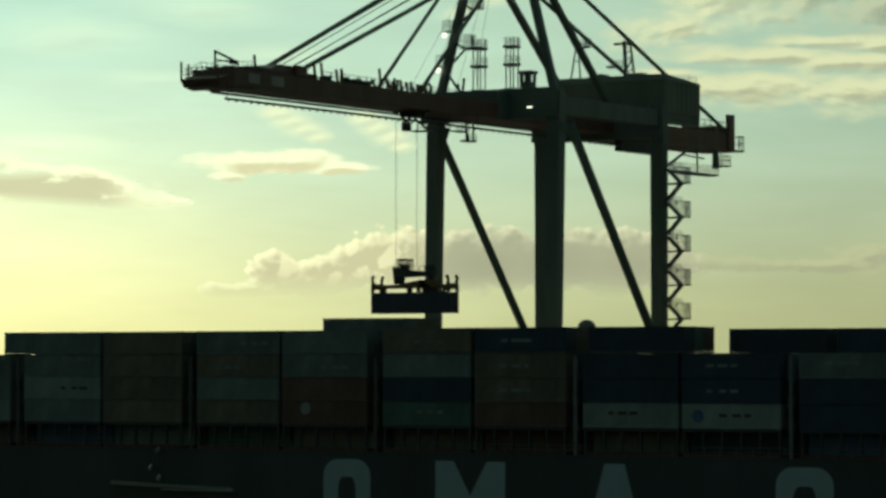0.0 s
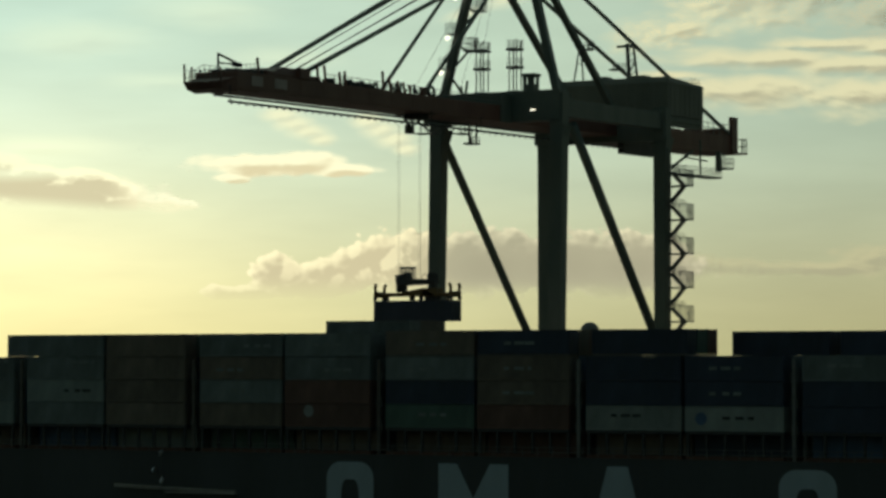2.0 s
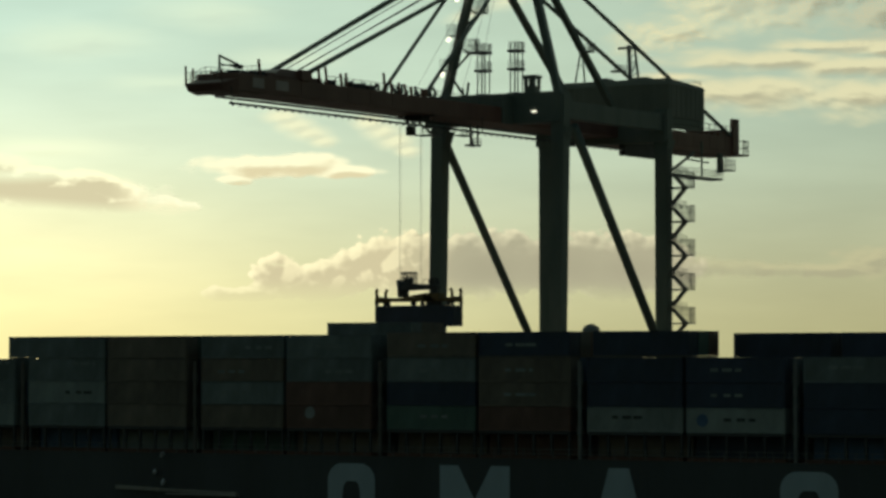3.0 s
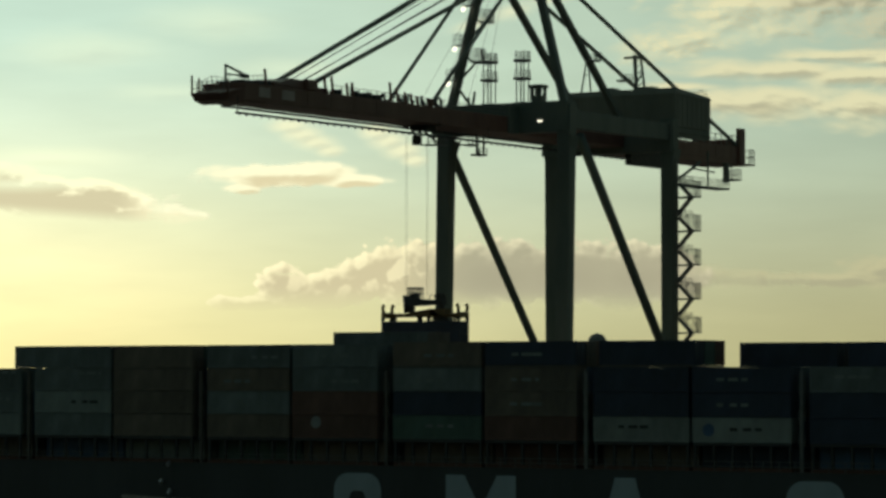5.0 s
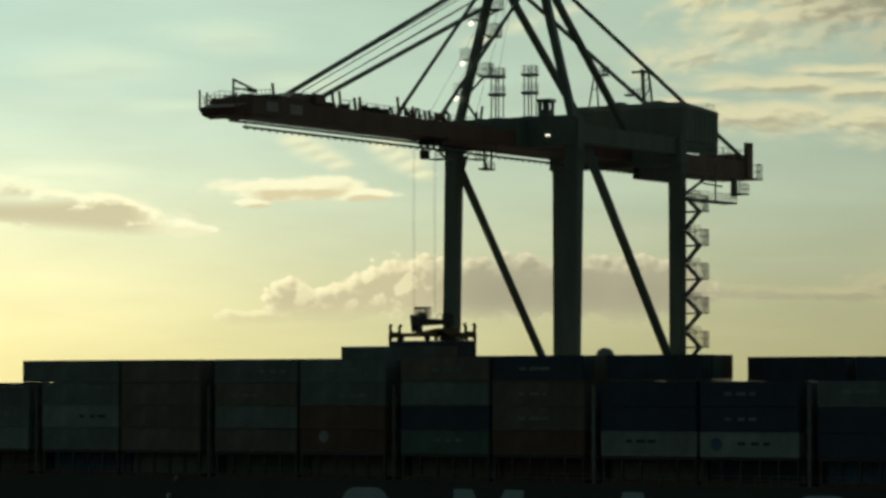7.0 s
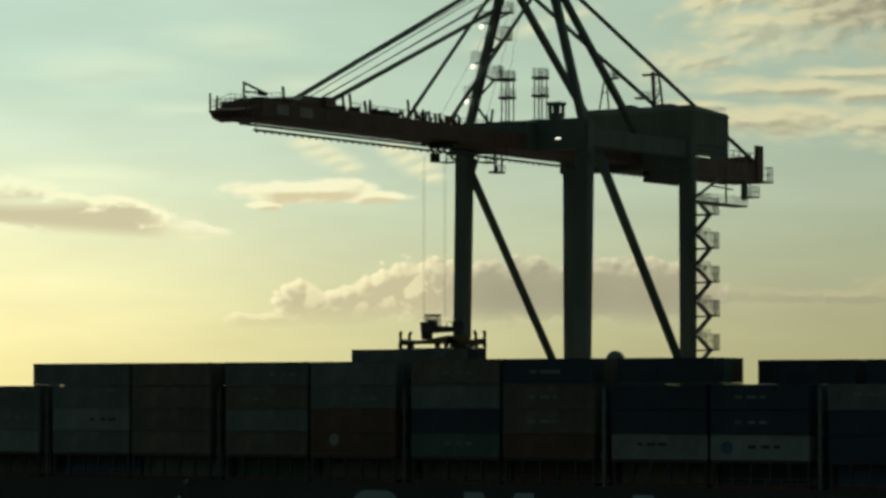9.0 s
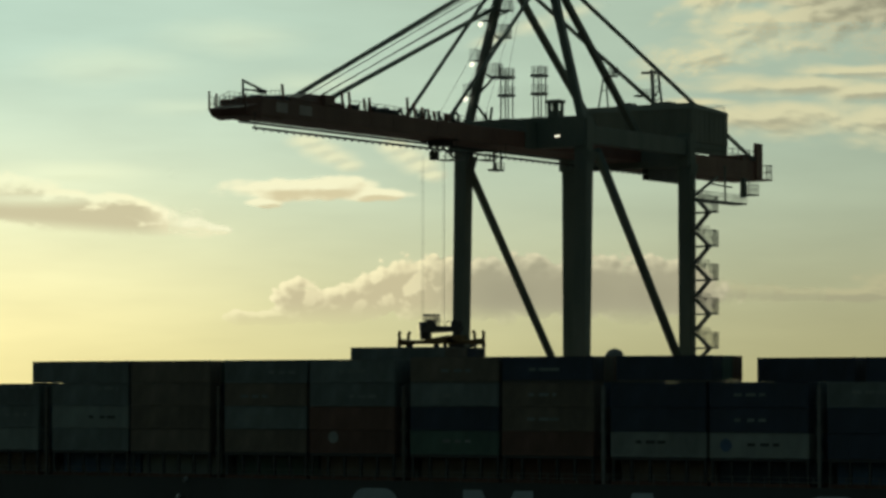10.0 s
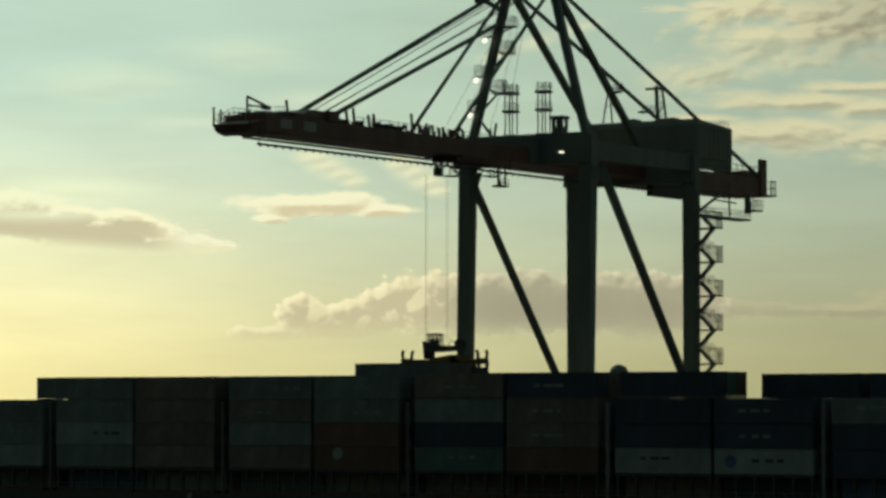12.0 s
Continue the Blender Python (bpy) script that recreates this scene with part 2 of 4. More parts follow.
def container_meshes():
    made = {}

    def keep(name, bm):
        me = bpy.data.meshes.new(name)
        bm.normal_update()
        bm.to_mesh(me)
        bm.free()
        made[name] = me

    keep("side_panel", ribbed(C_LEN - 0.3, C_HIGH - 0.32))
    keep("end_panel", ribbed(C_WID - 0.24, C_HIGH - 0.32))
    bm = bmesh.new()
    count = 29
    for i in range(count):
        x = 0.15 + (C_LEN - 0.3) * i / count
        box(bm, x, x + 0.28, -1.06, 1.06, C_HIGH - 0.075, C_HIGH - 0.035)
    box(bm, 0.1, C_LEN - 0.1, -1.12, 1.12, C_HIGH - 0.12, C_HIGH - 0.075)
    keep("roof_panel", bm)
    bm = bmesh.new()
    for y in (-1.22, 1.06):
        for x in (0.0, C_LEN - 0.16):
            box(bm, x, x + 0.16, y, y + 0.16, 0.12, C_HIGH - 0.12)
        box(bm, 0.16, C_LEN - 0.16, y + 0.01, y + 0.15, 0.02, 0.17)
        box(bm, 0.16, C_LEN - 0.16, y + 0.03, y + 0.13, C_HIGH - 0.13, C_HIGH - 0.02)
    for x in (0.0, C_LEN - 0.16):
        box(bm, x + 0.01, x + 0.15, -1.06, 1.06, 0.02, 0.17)
        box(bm, x + 0.01, x + 0.15, -1.06, 1.06, C_HIGH - 0.14, C_HIGH - 0.02)
    box(bm, 0.16, C_LEN - 0.16, -1.06, 1.06, 0.10, 0.15)
    for x in (-0.006, C_LEN - 0.172):
        for y in (-1.226, 1.048):
            for z in (0.0, C_HIGH - 0.118):
                box(bm, x, x + 0.178, y, y + 0.178, z, z + 0.118)
    keep("frame", bm)
    bm = bmesh.new()
    box(bm, 0, 0.05, -0.52, 0.52, 0.17, C_HIGH - 0.15)
    for z in (0.55, 1.15, 1.75, 2.3):
        box(bm, 0.05, 0.075, -0.48, 0.48, z, z + 0.22)
    keep("door", bm)
    bm = bmesh.new()
    tube(bm, (0.1, 0, 0.1), (0.1, 0, C_HIGH - 0.1), 0.022, 6)
    box(bm, 0.085, 0.115, -0.02, 0.3, 1.15, 1.2)
    keep("lock_rod", bm)
    bm = bmesh.new()
    box(bm, -0.6, 0.6, -0.02, 0, 0.0, 0.36)
    keep("lettering_bar", bm)
    bm = bmesh.new()
    bmesh.ops.create_circle(bm, cap_ends=True, radius=0.72, segments=28, matrix=Matrix.Rotation(radians(90), 4, "X"))
    keep("round_emblem", bm)
    return made


CM = container_meshes()
TEMPLATE = {}


def painted(name, material):
    me = CM[name].copy()
    me.materials.clear()
    me.materials.append(material)
    return me


def container_kind(colour, marks):
    key = (colour, marks)
    if key in TEMPLATE:
        return TEMPLATE[key]
    paint = PAINT[colour]
    meshes = {k: painted(k, paint) for k in ("side_panel", "end_panel", "roof_panel", "frame", "door")}
    meshes["lock_rod"] = painted("lock_rod", M_STEEL)
    meshes["lettering_bar"] = painted("lettering_bar", M_DARK if colour in ("white", "grey") else PAINT["grey"])
    meshes["round_emblem"] = painted("round_emblem", PAINT["blue"] if colour == "white" else M_TEXT)
    TEMPLATE[key] = meshes
    return meshes


def container(x, y, z, colour="brown", marks="", note=""):
    """A forty-foot box: x is its low end, y its middle, z its floor."""
    me = container_kind(colour, marks)
    label = PAINT_WORDS[colour] + " corrugated steel freight container " + (note or "stacked on the ship")
    ob = thing("shipping_container", label, "shipping container", "containers on the ship", at=(x, y, z))
    share("frame", me["frame"], ob)
    share("side_panel", me["side_panel"], ob, pose(0.15, -1.19, 0.16))
    share("side_panel", me["side_panel"], ob, pose(C_LEN - 0.15, 1.19, 0.16, 0, 0, 180))
    share("end_panel", me["end_panel"], ob, pose(0.04, 1.1, 0.16, 0, 0, -90))
    share("roof_panel", me["roof_panel"], ob)
    for y2 in (-0.53, 0.53):
        door = share("door", me["door"], ob, pose(C_LEN - 0.1, y2, 0))
        for y3 in (-0.25, 0.25):
            share("lock_rod", me["lock_rod"], door, pose(0, y3, 0))
    for mark in marks.split():
        kind, at, high = mark.split(":")
        if kind == "bars":
            pick = random.Random(round(x * 7 + z * 13))
            for k, wide in ((-1.4 - pick.random() * 0.3, 0.55 + pick.random() * 0.4), (0.1, 0.7 + pick.random() * 0.5), (1.5, pick.random() * 0.9 + 0.2)):
                m = pose(float(at) + k, -1.205, float(high)) @ Matrix.Diagonal((wide, 1, 1, 1))
                share("lettering_bar", me["lettering_bar"], ob, m, "faded unreadable lettering")
        else:
            share("round_emblem", me["round_emblem"], ob, pose(float(at), -1.212, float(high)), "plain round emblem")
    return ob


# ---------------------------------------------------------------- the ship
SHIP_Y0, SHIP_Y1 = -60.0, -5.0
BAYS = [-60.5 + 27.2 * (i // 2) + 12.7 * (i % 2) for i in range(11)]      # in pairs, with a lashing bridge between pairs
TIER = [14.0 + 2.82 * i for i in range(6)]
ROW = [SHIP_Y0 + 1.24 + 2.5 * i for i in range(21)]


def arch_shape(w, h, thick, side_left, side_right):
    """A rounded arch band, open below, as a flat raised plate in the xz plane (top at z 0)."""
    outer, inner = [], []
    r = w * 0.3
    for k in range(9):
        a = math.pi - k * math.pi / 16
        outer.append((r + r * math.cos(a), -r + r * math.sin(a)))
    for k in range(9):
        a = math.pi / 2 - k * math.pi / 16
        outer.append((w - r + r * math.cos(a), -r + r * math.sin(a)))
    for x, z in outer:
        inner.append((w / 2 + (x - w / 2) * (1 - 2 * thick / w), -thick + (z + 0.0) * (1 - thick / h)))
    outer = [(0, -side_left)] + outer + [(w, -side_right)]
    inner = [(thick, -side_left)] + inner + [(w - thick, -side_right)]
    bm = bmesh.new()
    lay = []
    for y in (0.0, -0.03):
        lay.append(([bm.verts.new((x, y, z)) for x, z in outer], [bm.verts.new((x, y, z)) for x, z in inner]))
    for i in range(len(outer) - 1):
        bm.faces.new((lay[1][0][i], lay[1][0][i + 1], lay[1][1][i + 1], lay[1][1][i]))
        bm.faces.new((lay[1][0][i], lay[0][0][i], lay[0][0][i + 1], lay[1][0][i + 1]))
        bm.faces.new((lay[1][1][i], lay[1][1][i + 1], lay[0][1][i + 1], lay[0][1][i]))
    return bm


def plate(pts):
    bm = bmesh.new()
    a = [bm.verts.new((x, 0, z)) for x, z in pts]
    b = [bm.verts.new((x, -0.03, z)) for x, z in pts]
    bm.faces.new(b[::-1])
    for i in range(len(pts)):
        j = (i + 1) % len(pts)
        bm.faces.new((a[i], a[j], b[j], b[i]))
    bmesh.ops.recalc_face_normals(bm, faces=bm.faces[:])
    return bm


def build_ship():
    ship = thing("container_ship", "navy blue hull of a loaded container ship beside the quay", "ship")
    x0, x1 = -72.0, 100.0
    bm = bmesh.new()
    prof = [(SHIP_Y0, 13.6), (SHIP_Y0, 3.0), (SHIP_Y0 + 1.5, 0.6), (SHIP_Y0 + 4.5, -0.5), (SHIP_Y1 - 4.5, -0.5), (SHIP_Y1 - 1.5, 0.6), (SHIP_Y1, 3.0), (SHIP_Y1, 13.6)]
    ends = [[bm.verts.new((x, y, z)) for y, z in prof] for x in (x0, x1)]
    for i in range(len(prof)):
        j = (i + 1) % len(prof)
        bm.faces.new((ends[0][i], ends[0][j], ends[1][j], ends[1][i]))
    bm.faces.new(ends[0])
    bm.faces.new(ends[1][::-1])
    bmesh.ops.recalc_face_normals(bm, faces=bm.faces[:])
    part("hull", bm, M_HULL, ship)
    part("deck", solid(x0 + 0.2, x1 - 0.2, SHIP_Y0 + 0.2, SHIP_Y1 - 0.2, 13.6, 13.64, size=0), M_DECK, ship, "red oxide steel deck")
    part("sheer_strake", solid(x0, x1, SHIP_Y0 - 0.06, SHIP_Y0, 13.35, 13.62, size=0), M_HULL, ship)
    for i in range(14):
        x = x0 + 6 + 12.2 * i
        part("hull_seam", solid(x, x + 0.05, SHIP_Y0 - 0.015, SHIP_Y0, 1.5, 13.3, size=0), M_HULL, ship)
    for z in (4.6, 7.7, 10.8):
        part("hull_seam", solid(x0, x1, SHIP_Y0 - 0.015, SHIP_Y0, z, z + 0.05, size=0), M_HULL, ship)
    for x in BAYS:
        part("hatch_cover", solid(x, x + C_LEN, SHIP_Y0 + 0.1, SHIP_Y1 - 0.4, 13.66, 13.99, size=0.03), M_DECK, ship)
    rail(ship, [(x0 + 0.4, SHIP_Y0 + 0.04, 13.64), (x1 - 0.4, SHIP_Y0 + 0.04, 13.64)], 1.1, 2.0, 0.03, M_STEEL)
    for x in BAYS:
        sup = part("support_beam", solid(x, x + C_LEN, SHIP_Y0 + 0.06, SHIP_Y0 + 2.4, 16.45, 16.81, size=0.03), M_DARK, ship)
        for k in range(6):
            x2 = x + 0.1 + 2.35 * k
            part("stanchion", solid(x2, x2 + 0.3, SHIP_Y0 + 0.1, SHIP_Y0 + 0.45, 14.0, 16.45, size=0.02), M_DARK, sup)
    # plain pale shapes painted along the hull
    top, y = 12.72, SHIP_Y0 - 0.02
    for x, bm in ((12.7, arch_shape(6.7, 9.0, 2.1, 8.6, 8.6)), (72.6, arch_shape(7.0, 9.0, 2.1, 8.6, 8.6))):
        ob = part("hull_marking", bm, M_MARK, ship, "pale painted arch-shaped marking")
        ob.location = (x, y, top)
    for x, pts in ((28.5, [(0, -8.6), (9.5, -8.6), (9.5, 0), (7.0, 0), (4.75, -4.0), (2.5, 0), (0, 0)]),
                   (48.6, [(0, -8.6), (7.6, -8.6), (5.1, 0), (2.5, 0)])):
        ob = part("hull_marking", plate(pts), M_MARK, ship, "pale painted block-shaped marking")
        ob.location = (x, y, top)
    # accommodation ladder stowed along the side
    lad = thing("accommodation_ladder", "stowed aluminium accommodation ladder along the hull side", "ladder", at=(-18.9, SHIP_Y0, 8.7))
    for z in (0.0, 0.55):
        part("stringer", one_bar((0, -0.35, z * 0.4 + 0.45), (18.4, -0.35, z * 0.4 - 0.05), 0.09, 0.12), M_ALU, lad)
    bm = bmesh.new()
    for i in range(46):
        x = 0.3 + 0.4 * i
        bar(bm, (x, -0.7, 0.5 - x * 0.027), (x, -0.05, 0.5 - x * 0.027), 0.16, 0.03)
    part("treads", bm, M_ALU, lad)
    part("platform", solid(8.0, 18.6, -0.85, -0.01, -0.16, -0.06, size=0.02), M_ALU, lad)
    rail(lad, [(0.3, -0.8, 0.3), (8.0, -0.8, 0.0)], 0.5, 1.2, 0.02, M_ALU)
    for p, q in (((7.3, -0.3, 4.9), (7.3, -0.9, 4.5)), ((6.1, -0.3, 2.8), (6.1, -0.7, 2.3)), ((7.4, -0.3, 1.6), (7.4, -0.7, 1.0))):
        part("davit_block", one_bar(p, q, 0.28, 0.4, size=0.03), M_ALU, lad)
    part("fall_wire", one_bar((7.35, -0.3, 4.8), (7.35, -0.4, 0.2), 0.035), M_ROPE, lad)
    # lashing bridges between every second pair of bays
    for i in range(0, 11, 2):
        x = BAYS[i] - 1.15
        lb = thing("lashing_bridge", "pale steel lashing bridge between container stacks", "lashing bridge", "lashing bridges", at=(x, 0, 13.64))
        for k, yy in enumerate((SHIP_Y0 + 0.35, SHIP_Y0 + 10, SHIP_Y0 + 20, SHIP_Y0 + 30, SHIP_Y1 - 1)):
            part("column", solid(-0.2, 0.2, yy - 0.16, yy + 0.16, 0, 11.2, size=0.03), M_STEEL if i in (8, 10) else M_CASTING, lb)
        for z in (2.9, 5.7, 8.6):
            part("walkway", solid(-0.42, 0.42, SHIP_Y0 + 0.3, SHIP_Y1 - 0.6, z, z + 0.08, size=0), M_STEEL, lb)
            rail(lb, [(-0.4, SHIP_Y0 + 0.3, z + 0.08), (0.4, SHIP_Y0 + 0.3, z + 0.08)], 1.0, 0.8, 0.03, M_STEEL)


# colours of the front row from the lowest tier to the highest, bay by bay
# First bays are paler: partly own colour, partly sun glare put into the paint.
FRONT = [
    ("slate", "grey", "slate", "slate", ""),
    ("grey", "grey", "slate", "slate", ""),
    ("brown", "slate", "grey", "slate", "slate"),
    ("brown", "brown", "brown", "brown", "brown"),
    ("red", "brown", "slate", "brown", "slate"),
    ("red", "red", "red", "slate", "slate"),
    ("brown", "green", "navy", "slate", "brown"),
    ("brown", "red", "brown", "brown", "navy"),
    ("grey", "white", "navy", "navy", "navy"),
    ("grey", "white", "navy", "navy", ""),
    ("brown", "navy", "navy", "slate", ""),
]
MARKS = {
    (1, 3): "bars:9.5:2.1", (1, 2): "bars:8.5:1.5", (2, 3): "bars:9.0:2.0", (2, 2): "bars:8.0:1.2", (3, 2): "", (4, 3): "bars:4.5:1.0",
    (4, 2): "bars:5:1.3", (4, 4): "bars:8.5:1.1", (5, 3): "bars:7.5:1.0", (5, 1): "emblem:3.4:1.9", (5, 4): "bars:6:1.2",
    (6, 4): "bars:6.5:1.0", (6, 3): "bars:5:1.1", (7, 4): "bars:5.5:1.1", (7, 3): "bars:5.5:1.2", (7, 2): "bars:5.5:1.2",
    (6, 1): "bars:6.5:1.4", (9, 3): "bars:5.0:1.2", (9, 2): "bars:5.0:1.2", (9, 1): "emblem:2.0:1.4 bars:6.7:1.3", (8, 1): "bars:5.0:1.5",
    (10, 3): "bars:5:1.5",
}


def shoes(x, y, z, high=0.19, runs=((0.05, C_LEN - 0.05),), ends=(0.0, C_LEN - 0.18)):
    """Tall twistlock beams below a raised top box; runs: the stretches along which its beams lie."""
    ob = thing("stacking_frame", "low dark steel stacking frame under a container", "stacking frame", "stacking frames", at=(x, y, z))
    for y2 in (-1.15, 1.0):
        for x2, x3 in runs:
            part("beam", solid(x2, x3, y2, y2 + 0.15, 0.0, high, size=0), M_CASTING, ob)
    for x2 in ends:
        part("cross_beam", solid(x2, x2 + 0.18, -1.0, 1.0, 0.0, high, size=0), M_CASTING, ob)


def build_cargo():
    rnd = random.Random(4)
    colours = ["navy", "red", "brown", "slate", "green", "blue", "grey", "brown"]
    for b, x in enumerate(BAYS):
        for r in range(7):
            for t in range(5):
                if r == 0:
                    colour, marks = FRONT[b][t], MARKS.get((b, t), "")
                else:
                    colour, marks = rnd.choice(colours), ""
                    if t == 4 and b == 1:
                        colour = "slate"
                    if r == 4 and t == 4 and b > 8:
                        colour = "navy"
                if t == 4:
                    # the top tier is missing in places
                    if b == 0 or (b == 1 and r < 5) or (b in (9, 10) and r < 4) or (b == 8 and r > 2):
                        continue
                    if b == 5 and 3 <= r <= 5:
                        continue
                if not colour:
                    continue
                if r == 0 and t == 0:
                    continue        # the outboard stacks stand on stanchions over the side passage
                lift = 0.2 if t == 4 and b in (6, 7, 8) else 0.0
                if t == 4 and b == 1:
                    lift = 0.15
                    runs = ((0.05, 2.1), (3.3, 4.4), (5.5, C_LEN - 0.05)) if r == 5 else ((5.0, C_LEN - 0.05),)
                    shoes(x + 0.9, ROW[r], TIER[t], 0.15, runs, (0.0, C_LEN - 0.18) if r == 5 else (C_LEN - 0.18,))
                elif lift:
                    shoes(x + (0.8 if b == 8 else 0), ROW[r], TIER[t])
                container(x + 0.06 * (rnd.random() - 0.5) + (0.8 if t == 4 and b == 8 else 0.9 if t == 4 and b in (1, 9) else 0), ROW[r], TIER[t] + lift, colour, marks)
    # three tall stacks, whose top boxes stand on an extra flat rack
    for r in (3, 4, 5):
        rack = thing("flat_rack", "low empty steel flat rack between stacked containers", "flat rack", "flat racks", at=(BAYS[5] + 0.9, ROW[r], TIER[4]))
        part("bed", solid(0, C_LEN, -1.2, 1.2, 0.0, 0.5, size=0.03), M_CASTING, rack)
        for x2 in (0.0, C_LEN - 0.4):
            part("end_frame", solid(x2, x2 + 0.4, -1.22, 1.22, 0.5, 1.53, size=0.02), M_CASTING, rack)
        container(BAYS[5] + 0.9, ROW[r], TIER[4] + 1.55, "slate" if r == 3 else "brown")
    # the stack on which the hanging box comes down
    for t in range(4):
        container(-6.1, -19.7, TIER[t], colours[t])


# ---------------------------------------------------------------- the crane
LEG_X, LAND_Y = 9.66, 30.48
APEX = (3.75, 1.5, 82.8)


def build_crane():
    crane = thing("container_crane", "dark blue ship-to-shore gantry crane with a red boom on the quay", "crane")
    # legs on wheel bogies
    for sx in (-1, 1):
        x = sx * LEG_X
        for y, lean, w, d in ((0.0, 1.0, 1.8, 1.6), (LAND_Y, 0.0, 1.85, 1.5)):
            x = sx * LEG_X + (0.45 if lean else 0.25)
            bm = bmesh.new()
            yb = y - lean * 0.9
            yt = y + lean * 0.5
            hexa(bm, [(x - w / 2, yb - d / 2, 7.6), (x + w / 2, yb - d / 2, 7.6), (x + w / 2, yb + d / 2, 7.6), (x - w / 2, yb + d / 2, 7.6),
                      (x - w / 2 - 0.1, yt - d / 2 - 0.15, 61.4), (x + w / 2 + 0.1, yt - d / 2 - 0.15, 61.4), (x + w / 2 + 0.1, yt + d / 2 + 0.15, 61.4), (x - w / 2 - 0.1, yt + d / 2 + 0.15, 61.4)])
            part("leg", soft(bm, 0.08), M_BLUE, crane)
            # haunch under the upper beam
            bm = bmesh.new()
            lo, hi = (0.85, 1.1) if sx < 0 else (0.8, 0.85)
            hexa(bm, [(x - 0.85, yt - 0.8, 54.2), (x + lo, yt - 0.8, 54.2), (x + lo, yt + 0.8, 54.2), (x - 0.85, yt + 0.8, 54.2),
                      (x - hi, yt - 0.9, 57.0), (x + hi + 0.4, yt - 0.9, 57.0), (x + hi + 0.4, yt + 1.3, 57.0), (x - hi, yt + 1.3, 57.0)])
            part("haunch", bm, M_BLUE, crane)
            bogie = part("bogie", solid(x - 3.6, x + 3.6, yb - 0.6, yb + 0.6, 4.3, 5.6), M_DARK, crane)
            for k in range(6):
                wx = x - 3.0 + 1.2 * k
                part("wheel", one_tube((wx, yb - 0.25, 4.05), (wx, yb + 0.25, 4.05), 0.43, 18), M_STEEL, bogie)
        x = sx * LEG_X
        bx = x - 0.4 if sx < 0 else x + 1.2
        part("side_brace", one_tube((bx, 2.6 if sx > 0 else 1.7, 57.2), (bx, LAND_Y - (0.9 if sx > 0 else 0.6), 24.6), 0.6 if sx < 0 else 0.66, 16), M_BLUE, crane)
        part("side_beam", solid(x - 0.8, x + 0.8, 0.6, LAND_Y - 0.9, 21.6, 23.6), M_BLUE, crane)
        part("upper_side_beam", solid(x - 0.8, x + 0.8, 1.6, LAND_Y - 1.2, 58.2, 60.6), M_BLUE, crane)
    for y in (-0.9, LAND_Y):
        part("sill_beam", solid(-LEG_X - 3.4, LEG_X + 3.4, y - 0.9, y + 0.9, 5.7, 7.7), M_BLUE, crane)
    part("waterside_portal_beam", solid(-LEG_X - 1.2, LEG_X + 1.2, -0.9, 1.7, 57.6, 61.8), M_BLUE, crane)
    part("landside_portal_beam", solid(-LEG_X - 1.1, LEG_X + 1.1, LAND_Y - 1.2, LAND_Y + 1.2, 56.6, 61.0), M_BLUE, crane)
    part("lower_portal_beam", solid(-LEG_X + 0.9, LEG_X - 0.9, LAND_Y - 0.8, LAND_Y + 0.8, 21.2, 23.8), M_BLUE, crane)
    # boom and rear girder: a red box with a narrower keel and a sloping nose
    for name, ya, yb in (("boom", -65.2, -2.2), ("rear_girder", -2.1, 66.0)):
        bm = bmesh.new()
        w = 3.1
        box(bm, -w, w, ya, yb, 57.5, 59.7)
        part(name, soft(bm, 0.08), M_RED, crane, "faded red box girder")
        for i in range(int((yb - ya) / 5.2)):
            y = ya + 3 + 5.2 * i
            part("girder_rib", solid(w, w + 0.025, y, y + 0.1, 57.85, 59.6, size=0), M_RED, crane)
    bm = bmesh.new()
    hexa(bm, [(-2.6, -67.6, 57.4), (2.4, -67.6, 57.4), (3.1, -65.2, 57.1), (-3.1, -65.2, 57.1),
              (-3.0, -67.9, 58.3), (2.6, -67.9, 58.3), (3.1, -65.2, 59.0), (-3.1, -65.2, 59.0)])
    part("boom_nose", soft(bm, 0.06), M_RED, crane)
    part("nose_keel", solid(-2.9, 2.9, -65.1, -60.5, 57.35, 57.75), M_RED, crane)
    part("sheave_block", solid(-2.8, 2.8, -58.5, -46.8, 59.72, 60.25), M_RED, crane)
    bm = bmesh.new()
    hexa(bm, [(-2.9, -58.0, 59.9), (2.9, -58.0, 59.9), (2.9, -47.5, 59.72), (-2.9, -47.5, 59.72),
              (-2.6, -55.0, 60.95), (2.6, -55.0, 60.95), (2.6, -51.4, 60.95), (-2.6, -51.4, 60.95)])
    part("stay_saddle", soft(bm, 0.1), M_RED, crane)
    for y0, y1 in ((-62.2, -59.8), (-57.3, -54.6)):
        part("painted_panel", solid(3.1, 3.13, y0, y1, 58.1, 59.3, size=0), M_PATCH, crane, "faded pale panel on the boom")
    # festoon rail under the girder, with its hangers
    for x in (-3.3, 3.3):
        y0, z0 = (-67.2, 55.7) if x > 0 else (-61.0, 57.2)
        y1 = 31.0 if x > 0 else -2.0
        fr = part("trolley_rail", solid(x - 0.16, x + 0.16, y0, y1, z0, z0 + 0.26, size=0), M_DARK, crane)
        for i in range(62 if x > 0 else 0):
            y = y0 + 0.4 + 1.58 * i
            part("rail_hanger", solid(x - 0.05, x + 0.05, y, y + 0.35, z0 - 0.16, z0, size=0), M_DARK, fr)
        for y in (-66.9 if x > 0 else -60.5, -21.5, -9.0, 12.0, 30.0):
            if y > y1:
                continue
            part("rail_bracket", solid(x - 0.04, x + 0.04, y, y + 0.07, z0 + 0.2, 57.8, size=0), M_DARK, fr)
